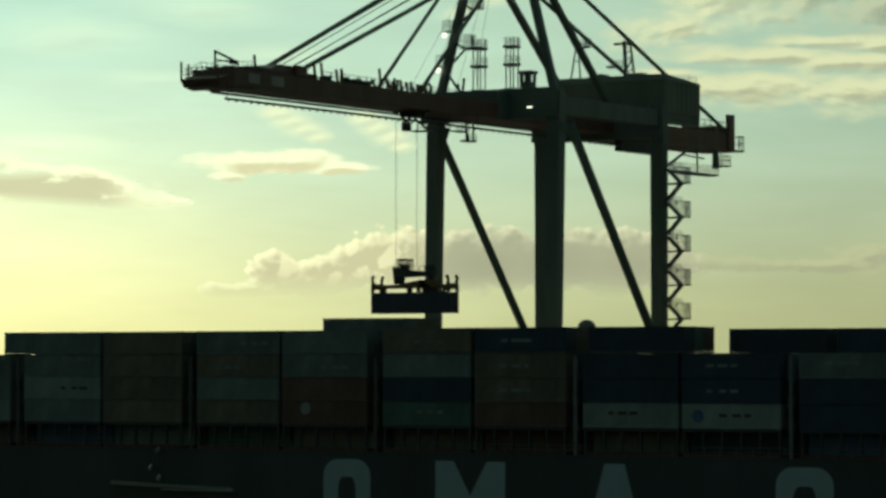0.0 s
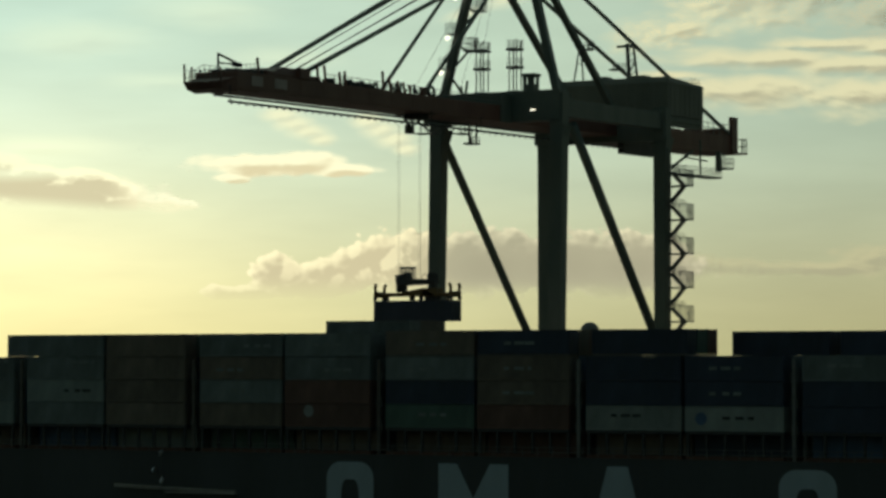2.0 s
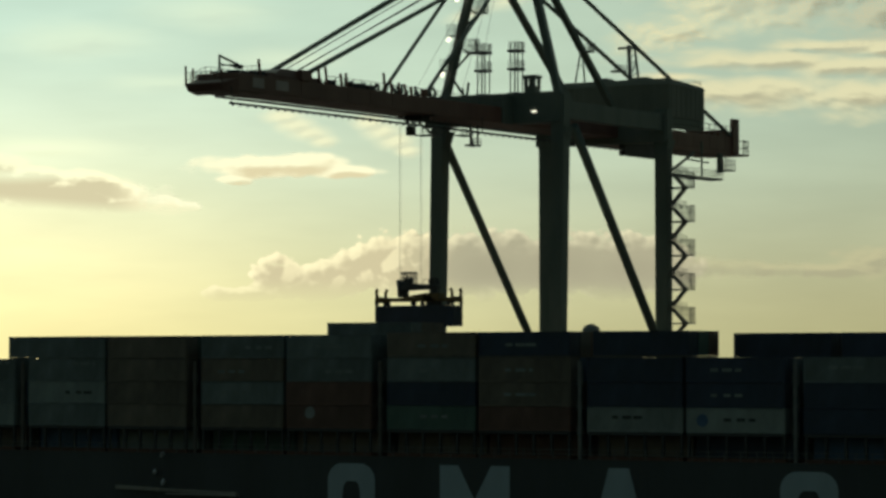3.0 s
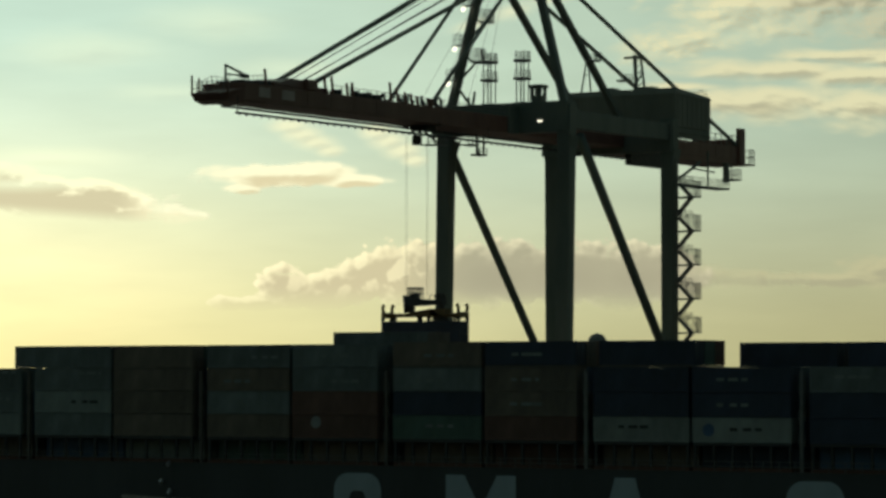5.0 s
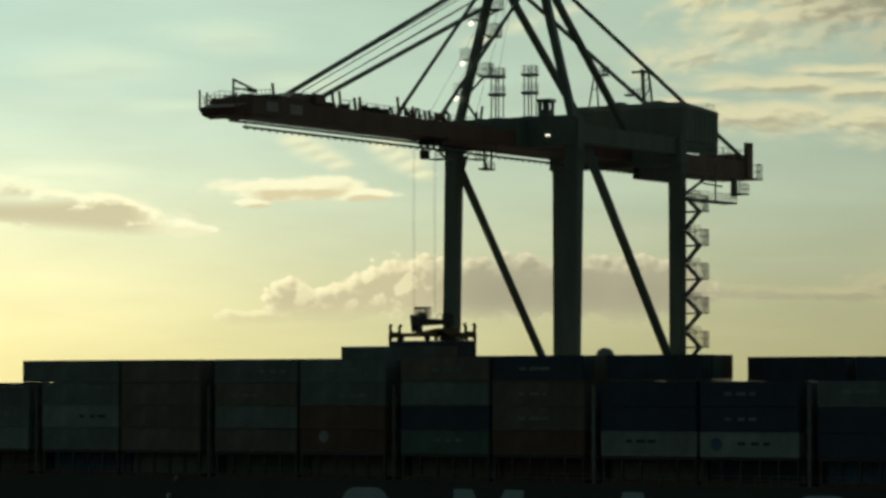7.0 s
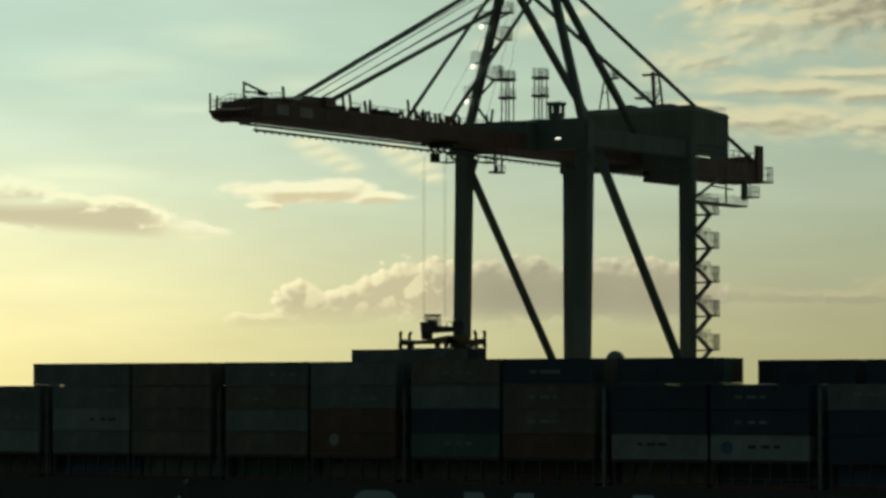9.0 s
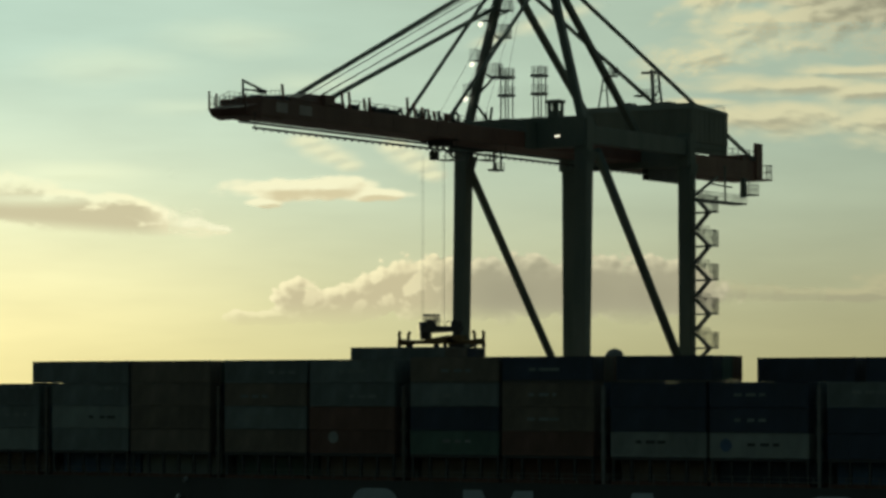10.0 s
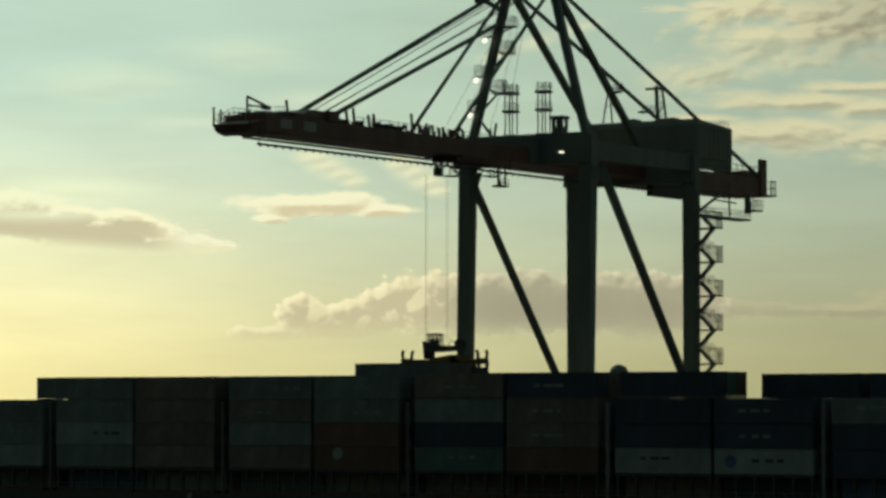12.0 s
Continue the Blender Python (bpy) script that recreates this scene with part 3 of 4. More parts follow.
    part("landside_gantry", solid(2.5, 3.5, 30.6, 41.0, 55.0, 57.75), M_DARK, crane)
    # Not a lamp: a glowing panel added for sky glimpsed through a gap.
    part("sky_glimpse", solid(6.3, 7.05, -0.98, -0.9, 59.02, 59.22, size=0), M_LAMP_SKY, crane, "small glowing panel painting a glimpse of sky")
    part("tail_keel", solid(-2.9, 3.05, 31.9, 65.9, 56.75, 57.74), M_RED, crane)
    ring = bmesh.new()
    for k in range(16):
        a0, a1 = 2 * math.pi * k / 16, 2 * math.pi * (k + 1) / 16
        bar(ring, (3.0, -21.1 + 0.6 * math.cos(a0), 60.4 + 0.6 * math.sin(a0)), (3.0, -21.1 + 0.6 * math.cos(a1), 60.4 + 0.6 * math.sin(a1)), 0.3, 0.16)
    part("guide_sheave", ring, M_DARK, crane)
    part("base_strut", one_bar((-7.7, 0.4, 64.9), (-5.2, 0.4, 61.7), 0.28, 0.28), M_BLUE, crane)
    part("base_post", one_bar((-4.9, 0.4, 61.7), (-4.6, 0.4, 63.7), 0.3, 0.2), M_BLUE, crane)
    part("base_post", one_bar((-5.4, 0.4, 61.7), (-5.6, 0.4, 63.0), 0.25, 0.2), M_BLUE, crane)
    pick = random.Random(11)
    for i in range(16):
        y = -33.5 + 1.05 * i + pick.random() * 0.5
        h = 0.35 + 1.0 * pick.random() * (1.0 if y < -22 else 0.6)
        part("cable_bracket", one_bar((2.6 - pick.random(), y, 59.7), (2.6 - pick.random(), y + pick.uniform(-0.3, 0.3), 59.8 + h), 0.18 + 0.25 * pick.random(), 0.16), M_DARK, crane)
    for i in range(9):
        y = -63.5 + 1.9 * i + pick.random() * 0.7
        part("cable_bracket", solid(-2.0, 2.4, y, y + 0.2 + 0.5 * pick.random(), 59.7, 60.0 + 0.45 * pick.random(), size=0), M_DARK, crane)
    # upper frame
    for sx in (-1, 1):
        ax, ay, az = (APEX[0] if sx > 0 else -3.15), APEX[1], APEX[2]
        part("mast_leg", one_bar((-8.5 if sx < 0 else 9.9, 0.4, 61.2), (ax, ay, az), 1.0, 1.1, size=0.06), M_BLUE, crane)
        part("back_leg", one_bar((ax, ay, az), (sx * 3.2, 29.3, 60.2), 0.85, 0.85, size=0.06), M_BLUE, crane)
        part("forestay", one_bar((-4.35, 1.0, 77.7) if sx > 0 else (ax, ay, az), (sx * 3.0, -50.6 if sx > 0 else -51.2, 60.6), 0.46, 0.5, size=0.03), M_BLUE, crane)
        part("inner_stay", one_bar((ax - (0.5 if sx > 0 else 0), ay, az - (1.2 if sx > 0 else 0)), (sx * 3.0, -23.2 if sx > 0 else -24.8, 59.8), 0.34, 0.4, size=0.03), M_BLUE, crane)
        part("backstay", one_bar((ax, ay, az), (sx * 3.0, 65.2, 60.0), 0.42, 0.45, size=0.03), M_BLUE, crane)
        for k in (0, 1):
            part("boom_rope", one_bar((ax - sx * (1.0 + 0.9 * k), ay, az - 0.3), (sx * (1.9 - 0.7 * k), -52.6 + k, 60.4), 0.1), M_ROPE, crane)
        part("stay_lug", solid(sx * 3 - 0.35, sx * 3 + 0.35, -52.0, -49.8, 59.7, 61.0), M_RED, crane)
        part("stay_lug", solid(sx * 3 - 0.3, sx * 3 + 0.3, -23.7 if sx > 0 else -25.3, -22.7 if sx > 0 else -24.3, 59.7, 60.7), M_RED, crane)
    part("stay_bracket", solid(-4.0, -2.3, -6.3, -4.9, 79.7, 80.9), M_BLUE, crane)
    part("stay_link", one_bar((-3.2, -5.6, 80.3), (-4.0, 1.3, 79.3), 0.5, 0.5), M_BLUE, crane)
    part("stay_link", one_bar((-3.2, -5.6, 80.5), (-3.5, 1.4, 81.6), 0.4, 0.4), M_BLUE, crane)
    bk = part("mast_platform", solid(-3.9, -2.0, 0.2, 1.8, 77.0, 77.2, size=0), M_STEEL, crane)
    rail(bk, [(-3.6, 0.2, 77.2), (-2.0, 0.2, 77.2), (-2.0, 1.8, 77.2)], 1.3, 0.3, 0.03, M_STEEL)
    part("bracket", one_bar((-2.2, 0.9, 77.0), (-4.6, 1.2, 76.3), 0.25), M_BLUE, bk)
    # small work platforms on the back leg and the backstay
    ring = part("leg_platform", solid(3.6, 5.2, 17.2, 18.8, 68.9, 69.1, size=0), M_STEEL, crane)
    rail(ring, [(5.2, 17.2, 69.1), (5.2, 18.8, 69.1), (3.7, 18.8, 69.1)], 1.1, 0.4, 0.04, M_STEEL)
    ring = part("stay_platform", solid(-4.2, -2.2, 40.2, 41.6, 68.2, 68.45, size=0), M_STEEL, crane)
    rail(ring, [(-4.2, 41.6, 68.4), (-2.2, 41.6, 68.4)], 0.9, 0.5, 0.04, M_STEEL)
    for k in range(5):
        part("hoist_line", one_bar((-0.8 + 0.4 * k, APEX[1] - 0.6, 82.2), (-1.4 + 0.7 * k, -19.5 + 2.9 * k, 59.9), 0.035), M_ROPE, crane)
    part("apex_beam", solid(-5.0, 5.0, 0.6, 2.4, 82.0, 83.6), M_BLUE, crane)
    # floodlight baskets on the mast leg
    for x, z, lit in ((-5.9, 75.0, True), (-7.3, 69.5, True), (-8.4, 64.7, True)):
        bk = part("lamp_platform", solid(x - 0.3, x + 1.0, -0.5, 0.9, z + 0.7, z + 0.8, size=0), M_STEEL, crane)
        rail(bk, [(x - 0.3, -0.5, z + 0.8), (x + 0.7, -0.5, z + 0.8), (x + 0.7, 0.9, z + 0.8)], 1.5, 0.3, 0.028, M_STEEL)
        part("floodlight", one_tube((x, -0.3, z + 0.35), (x, -0.7, z + 0.12), 0.27, 16), M_LAMP_SKY, bk, "lit round floodlight")
    for x, z in ((-2.9, 73.2), (-4.3, 67.8)):
        bk = part("service_platform", solid(x - 0.9, x + 0.9, 0, 1.4, z, z + 0.12, size=0), M_STEEL, crane)
        rail(bk, [(x - 0.9, 0, z + 0.1), (x + 0.9, 0, z + 0.1), (x + 0.9, 1.4, z + 0.1), (x - 0.9, 1.4, z + 0.1)], 1.8, 0.28, 0.028, M_STEEL)
        part("bracket", one_bar((x - 0.2, 0.6, z), (-7.4 if z < 70 else -6.3, 0.6, z - 2.6), 0.25), M_BLUE, bk)
        part("bracket", one_bar((x - 0.2, 0.6, z + 0.1), (-6.7 if z < 70 else -5.6, 0.6, z + 1.0), 0.2), M_BLUE, bk)
    part("service_gangway", solid(-4.3, -1.6, 0.2, 1.2, 67.6, 67.95, size=0), M_STEEL, crane)
    # two ladder towers on the portal beam
    for x in (-2.3, 3.0):
        tw = part("ladder_tower", solid(x - 0.9, x + 0.9, -0.2, 1.4, 61.8, 61.95, size=0), M_STEEL, crane)
        for dx in (-0.6, 0.6):
            for dy in (0.0, 1.2):
                part("tower_post", one_bar((x + dx, dy, 61.9), (x + dx, dy, 69.0), 0.13), M_STEEL, tw)
        for z in (65.1, 67.6):
            part("tower_floor", solid(x - 0.95, x + 0.85, -0.3, 1.5, z - 0.08, z + 0.26, size=0), M_STEEL, tw)
            rail(tw, [(x - 0.8, -0.25, z + 0.1), (x + 0.8, -0.25, z + 0.1), (x + 0.8, 1.45, z + 0.1)], 1.25, 0.3, 0.02, M_STEEL)
        for k in range(16):
            part("rung", one_bar((x - 0.25, -0.1, 62.2 + 0.43 * k), (x + 0.3, -0.1, 62.2 + 0.43 * k), 0.05), M_STEEL, tw)
    cab = part("switch_cabinet", solid(4.8, 6.5, -0.4, 1.2, 61.8, 62.7), M_BLUE, crane)
    part("cabinet_roof", solid(4.6, 6.7, -0.5, 1.3, 63.75, 64.2), M_BLUE, cab)
    for x2, x3 in ((4.8, 5.3), (6.1, 6.5)):
        for y2 in (-0.4, 0.9):
            part("cabinet_post", solid(x2, x3, y2, y2 + 0.3, 62.68, 63.8, size=0.02), M_BLUE, cab)
    # machinery house
    house = part("machinery_house", solid(-9.0, 9.0, 34.0, 45.1, 60.6, 65.4), M_HOUSE, crane, "grey clad machinery house")
    bm = bmesh.new()
    hexa(bm, [(-9.15, 33.85, 65.35), (9.15, 33.85, 65.35), (9.15, 45.25, 65.1), (-9.15, 45.25, 65.1),
              (-8.9, 34.3, 66.3), (8.9, 34.3, 66.3), (8.9, 44.9, 65.6), (-8.9, 44.9, 65.6)])
    part("roof", soft(bm, 0.05), M_HOUSE, house)
    for i in range(12):
        x = -8.4 + 1.5 * i
        part("cladding_rib", solid(x, x + 0.1, 33.94, 34.0, 60.8, 65.6, size=0), M_HOUSE, house)
    for i in range(7):
        y = 34.7 + 1.5 * i
        part("cladding_rib", solid(9.0, 9.06, y, y + 0.1, 60.8, 65.6, size=0), M_HOUSE, house)
    part("house_base", solid(-8.8, 8.8, 33.2, 45.3, 59.74, 60.6), M_BLUE, crane)
    for x in (-8.6, 7.6):
        part("base_skirt", solid(x, x + 1.0, 33.4, 45.2, 59.14, 59.74, size=0.03), M_BLUE, crane)
    rail(house, [(2.0, 44.6, 65.6), (8.7, 44.6, 65.6), (8.7, 42.0, 65.75)], 0.8, 2.6, 0.018, M_STEEL)
    for x0, x1, top in ((-4.9, -0.9, 66.85), (0.8, 5.7, 66.75)):
        bm = bmesh.new()
        hexa(bm, [(x0, 35.0, 66.0), (x1, 35.0, 66.0), (x1, 37.4, 66.0), (x0, 37.4, 66.0), (x0 + 1.0, 35.3, top), (x1 - 1.2, 35.3, top), (x1 - 1.2, 37.1, top), (x0 + 1.0, 37.1, top)])
        part("roof_vent", soft(bm, 0.15), M_HOUSE, house)
    mast = part("aerial_mast", one_bar((1.5, 36, 66.2), (1.2, 36, 71.6), 0.42), M_STEEL, crane)
    part("cross_arm", one_bar((-0.5, 36, 71.2), (2.8, 36, 71.2), 0.34), M_STEEL, mast)
    part("strut", one_bar((2.9, 36, 66.2), (2.2, 36, 71.4), 0.26), M_STEEL, mast)
    part("strut", one_bar((1.6, 36.4, 67.6), (2.6, 36, 69.6), 0.14), M_STEEL, mast)
    for k in range(5):
        z = 66.8 + 0.95 * k
        part("brace", one_bar((1.45, 36, z), (2.85 - 0.13 * k, 36.1, z + 0.8), 0.1), M_STEEL, mast)
    frame_b = part("a_frame_mast", one_bar((-7.9, 36, 66.0), (-6.7, 36, 72.4), 0.18), M_STEEL, crane)
    part("strut", one_bar((-6.2, 36, 66.0), (-6.7, 36, 72.4), 0.18), M_STEEL, frame_b)
    part("cross_arm", one_bar((-7.4, 36, 69.0), (-6.4, 36, 69.0), 0.12), M_STEEL, frame_b)
    # tail of the girder
    tail = part("tail_platform", solid(-3.5, 3.5, 66.0, 70.7, 57.0, 57.2, size=0), M_RED, crane)
    for x in (-3.1, 3.1):
        part("tail_post", solid(x - 0.3, x + 0.3, 65.6, 67.6, 57.2, 62.6), M_RED, tail)
    bm = bmesh.new()
    hexa(bm, [(-2.7, 66.0, 57.2), (2.7, 66.0, 57.2), (2.7, 68.9, 57.2), (-2.7, 68.9, 57.2), (-2.7, 66.0, 60.4), (2.7, 66.0, 60.4), (2.7, 67.9, 60.4), (-2.7, 67.9, 60.4)])
    part("tail_plate", soft(bm, 0.05), M_RED, tail)
    rail(tail, [(3.4, 69.0, 57.2), (3.4, 70.6, 57.2), (-3.4, 70.6, 57.2)], 2.2, 0.9, 0.06, M_STEEL)
    rail(tail, [(3.2, 46.5, 59.7), (3.2, 65.5, 59.7)], 1.6, 2.0, 0.05, M_STEEL)
    part("counterweight", solid(-3.0, 3.0, 61.5, 65.5, 59.7, 60.6), M_RED, crane)
    part("tail_cab", solid(3.2, 3.9, 60.3, 61.2, 53.9, 56.9), M_BLUE, crane)
    # platform and stairs on the landside leg
    st = part("landing", solid(8.6, 10.8, 32.0, 47.6, 51.9, 52.15, size=0), M_STEEL, crane)
    rail(st, [(10.8, 32, 52.1), (10.8, 47.6, 52.1), (8.6, 47.6, 52.1)], 1.2, 0.7, 0.028, M_STEEL)
    part("hanger", one_bar((9.6, 43.0, 52.1), (9.6, 43.0, 57.5), 0.2), M_BLUE, st)
    part("landing_brace", one_bar((10.7, LAND_Y + 0.5, 52.4), (10.7, 38.5, 55.6), 0.3), M_BLUE, st)
    part("landing_brace", one_bar((10.7, 36.2, 54.5), (10.7, 43.0, 54.3), 0.2), M_BLUE, st)
    basket = part("hung_basket", solid(2.6, 4.6, 61.2, 63.8, 54.3, 54.5, size=0), M_STEEL, crane)
    rail(basket, [(4.6, 61.2, 54.5), (4.6, 63.8, 54.5), (2.6, 63.8, 54.5)], 1.5, 0.65, 0.04, M_STEEL)
    for y in (61.3, 63.7):
        part("hanger", one_bar((3.0, y, 54.4), (3.0, y, 57.0), 0.14), M_STEEL, basket)
    tower = part("stair_tower", one_bar((11.2, LAND_Y - 0.7, 7.0), (11.2, LAND_Y - 0.7, 55.5), 0.2), M_BLUE, crane, "zigzag access stairs")
    for k in range(10):
        z = 50.05 - 4.87 * k
        fl = part("stair_landing", solid(13.1, 14.55, LAND_Y - 0.9, LAND_Y + 0.9, z - 0.16, z, size=0), M_STEEL, tower)
        for y in (LAND_Y - 0.35, LAND_Y + 0.35):
            part("stringer", one_bar((11.3, y, z + 2.05), (13.5, y, z - 0.1), 0.12, 0.34, (0, 1, 0)), M_STEEL, fl)
            part("stringer", one_bar((13.5, y, z - 0.1), (11.3, y, z - 2.4), 0.12, 0.34, (0, 1, 0)), M_STEEL, fl)
        bm = bmesh.new()
        for i in range(10):
            f = (i + 0.5) / 10
            box(bm, 11.4 + 2.0 * f - 0.13, 11.4 + 2.0 * f + 0.13, LAND_Y - 0.75, LAND_Y - 0.02, z + 2.0 - 2.0 * f - 0.02, z + 2.0 - 2.0 * f + 0.02)
            box(bm, 13.4 - 2.0 * f - 0.13, 13.4 - 2.0 * f + 0.13, LAND_Y + 0.02, LAND_Y + 0.75, z - 0.1 - 2.2 * f - 0.02, z - 0.1 - 2.2 * f + 0.02)
        part("treads", bm, M_STEEL, fl)
        rail(fl, [(13.3, LAND_Y - 0.9, z), (14.5, LAND_Y - 0.9, z), (14.5, LAND_Y + 0.9, z), (13.3, LAND_Y + 0.9, z)], 2.2, 0.3, 0.03, M_STEEL)
        part("inner_landing", solid(10.9, 11.7, LAND_Y - 0.9, LAND_Y + 0.9, z - 2.62, z - 2.5, size=0), M_STEEL, fl)
        for y in (LAND_Y - 0.8, LAND_Y + 0.8):
            part("tie", one_bar((11.0, y, z - 0.12), (13.3, y, z - 0.1), 0.2, 0.24), M_STEEL, fl)
        rail(fl, [(11.4, LAND_Y - 0.8, z + 2.0), (13.2, LAND_Y - 0.8, z + 0.9)], 1.3, 0.22, 0.022, M_STEEL)
        rail(fl, [(11.6, LAND_Y + 0.8, z + 1.9), (13.2, LAND_Y + 0.8, z + 1.6)], 1.2, 0.22, 0.022, M_STEEL)
    # walkway rails on the boom, with the knee posts that stand up in places
    rail(crane, [(3.0, -65.0, 59.2), (3.0, -60.5, 59.7)], 1.2, 0.9, 0.028, M_STEEL)
    rail(crane, [(-3.0, -67.6, 58.1), (-3.0, -63.5, 59.7), (-3.0, -24, 59.7)], 1.1, 1.1, 0.028, M_STEEL)
    rail(crane, [(3.0, -46.0, 59.7), (3.0, -4.0, 59.7)], 1.0, 2.0, 0.04, M_STEEL)
    rail(crane, [(2.6, -67.7, 58.1), (-2.9, -67.7, 58.1)], 1.6, 0.8, 0.03, M_STEEL)
    for y, h in ((-60.5, 1.9), (-47.6, 2.0), (-46.0, 2.1), (-42.6, 1.5), (-41.4, 1.7), (-32.6, 2.4), (-31.0, 1.8), (-29.0, 1.4), (-27.6, 1.3), (-26.2, 1.1)):
        part("knee_post", one_bar((3.0, y, 59.6), (3.0, y - 0.35, 59.7 + h), 0.28, 0.2), M_RED, crane)
    for i, y in enumerate((-45.0, -44.2, -40.3, -39.4, -38.6, -37.4, -36.2, -35.5)):
        part("cable_tray", solid(1.8, 2.9, y, y + 0.5, 59.7, 60.25 + 0.12 * (i % 3)), M_DARK, crane)
    for x, y, h in ((-2.85, -67.75, 2.1), (2.5, -67.7, 1.5), (-2.9, -66.2, 1.9), (-2.9, -62.6, 1.9), (2.9, -62.2, 1.5), (2.9, -57.4, 1.4), (-2.9, -58.2, 1.7)):
        part("tip_post", one_bar((x, y, 58.2), (x + 0.05, y - 0.1, 58.4 + h), 0.2, 0.16), M_RED, crane)
    for y in (-61.8, -59.6, -57.0):
        part("cable_reel", one_tube((-0.9, y, 60.0), (0.7, y, 60.0), 0.38, 14), M_DARK, crane)
    davit = part("davit", one_bar((0, -64.8, 59.6), (0, -64.8, 61.9), 0.2), M_STEEL, crane)
    part("jib", one_bar((0, -64.9, 61.9), (0, -60.6, 61.0), 0.2, 0.24), M_STEEL, davit)
    part("hoist", solid(-0.25, 0.25, -61.6, -60.2, 60.6, 61.1), M_DARK, davit)
    part("lower_arm", one_bar((0, -64.8, 60.9), (0, -61.2, 60.75), 0.14), M_STEEL, davit)
    part("strut", one_bar((0, -64.8, 60.6), (0, -61.4, 61.1), 0.12), M_STEEL, davit)
    part("hinge_plate", solid(3.1, 3.4, -3.6, -0.9, 57.4, 61.2), M_BLUE, crane)
    # service basket under the boom
    bk = part("service_basket", solid(-0.6, 0.8, -7.2, -5.2, 54.25, 54.5, size=0), M_STEEL, crane)
    rail(bk, [(0.8, -7.2, 54.4), (0.8, -5.2, 54.4), (-0.6, -5.2, 54.4)], 0.9, 2.0, 0.035)
    part("upper_landing", solid(-0.8, 0.6, -9.6, -7.0, 55.5, 55.68, size=0), M_STEEL, bk)
    rail(bk, [(0.6, -9.6, 55.6), (0.6, -7.0, 55.6)], 1.3, 0.8, 0.05)
    part("ladder", one_bar((0.7, -7.1, 54.4), (0.7, -7.9, 55.7), 0.3, 0.14), M_STEEL, bk)
    for y in (-7.4, -5.6):
        part("hanger", one_bar((0.5, y, 54.4), (0.5, y, 57.2), 0.2), M_STEEL, bk)
    # trolley with the driver's cabin under it
    tr = thing("crane_trolley", "dark steel hoist trolley hanging below the crane boom", "trolley", at=(0, -20.3, 0))
    part("trolley_frame", solid(-1.3, 1.3, -1.0, 1.2, 56.75, 57.74), M_DARK, tr)
    part("cross_beam", solid(-3.0, 3.0, -0.2, 0.2, 57.35, 57.6, size=0.03), M_DARK, tr)
    for sx in (-1, 1):
        for y in (-0.8, 0.9):
            part("sheave", one_tube((sx * 1.0 - 0.1, y, 56.6), (sx * 1.0 + 0.1, y, 56.6), 0.32, 16), M_STEEL, tr)
    part("cabin", solid(-1.2, -0.3, -0.8, 0.3, 54.9, 56.1), M_DARK, tr)
    for x in (-1.1, -0.4):
        part("cabin_hanger", one_bar((x, -0.3, 56.0), (x, -0.3, 57.0), 0.16), M_DARK, tr)
    part("cabin_window", solid(-1.1, -0.4, -0.84, -0.8, 55.1, 55.9, size=0), M_GLASS, tr, "dark cabin glass")
    part("walkway", solid(0.3, 3.4, -0.9, 0.9, 54.75, 54.9, size=0), M_STEEL, tr)
    part("walkway_brace", one_bar((0.3, 0.0, 56.6), (2.6, 0.0, 54.9), 0.22), M_STEEL, tr)
    rail(tr, [(3.4, -0.9, 54.9), (3.4, 0.9, 54.9), (0.3, 0.9, 54.9)], 1.0, 0.9, 0.05)


# ---------------------------------------------------------------- what hangs from the crane
SPREADER_AT = (0.0, -19.7, 33.54)


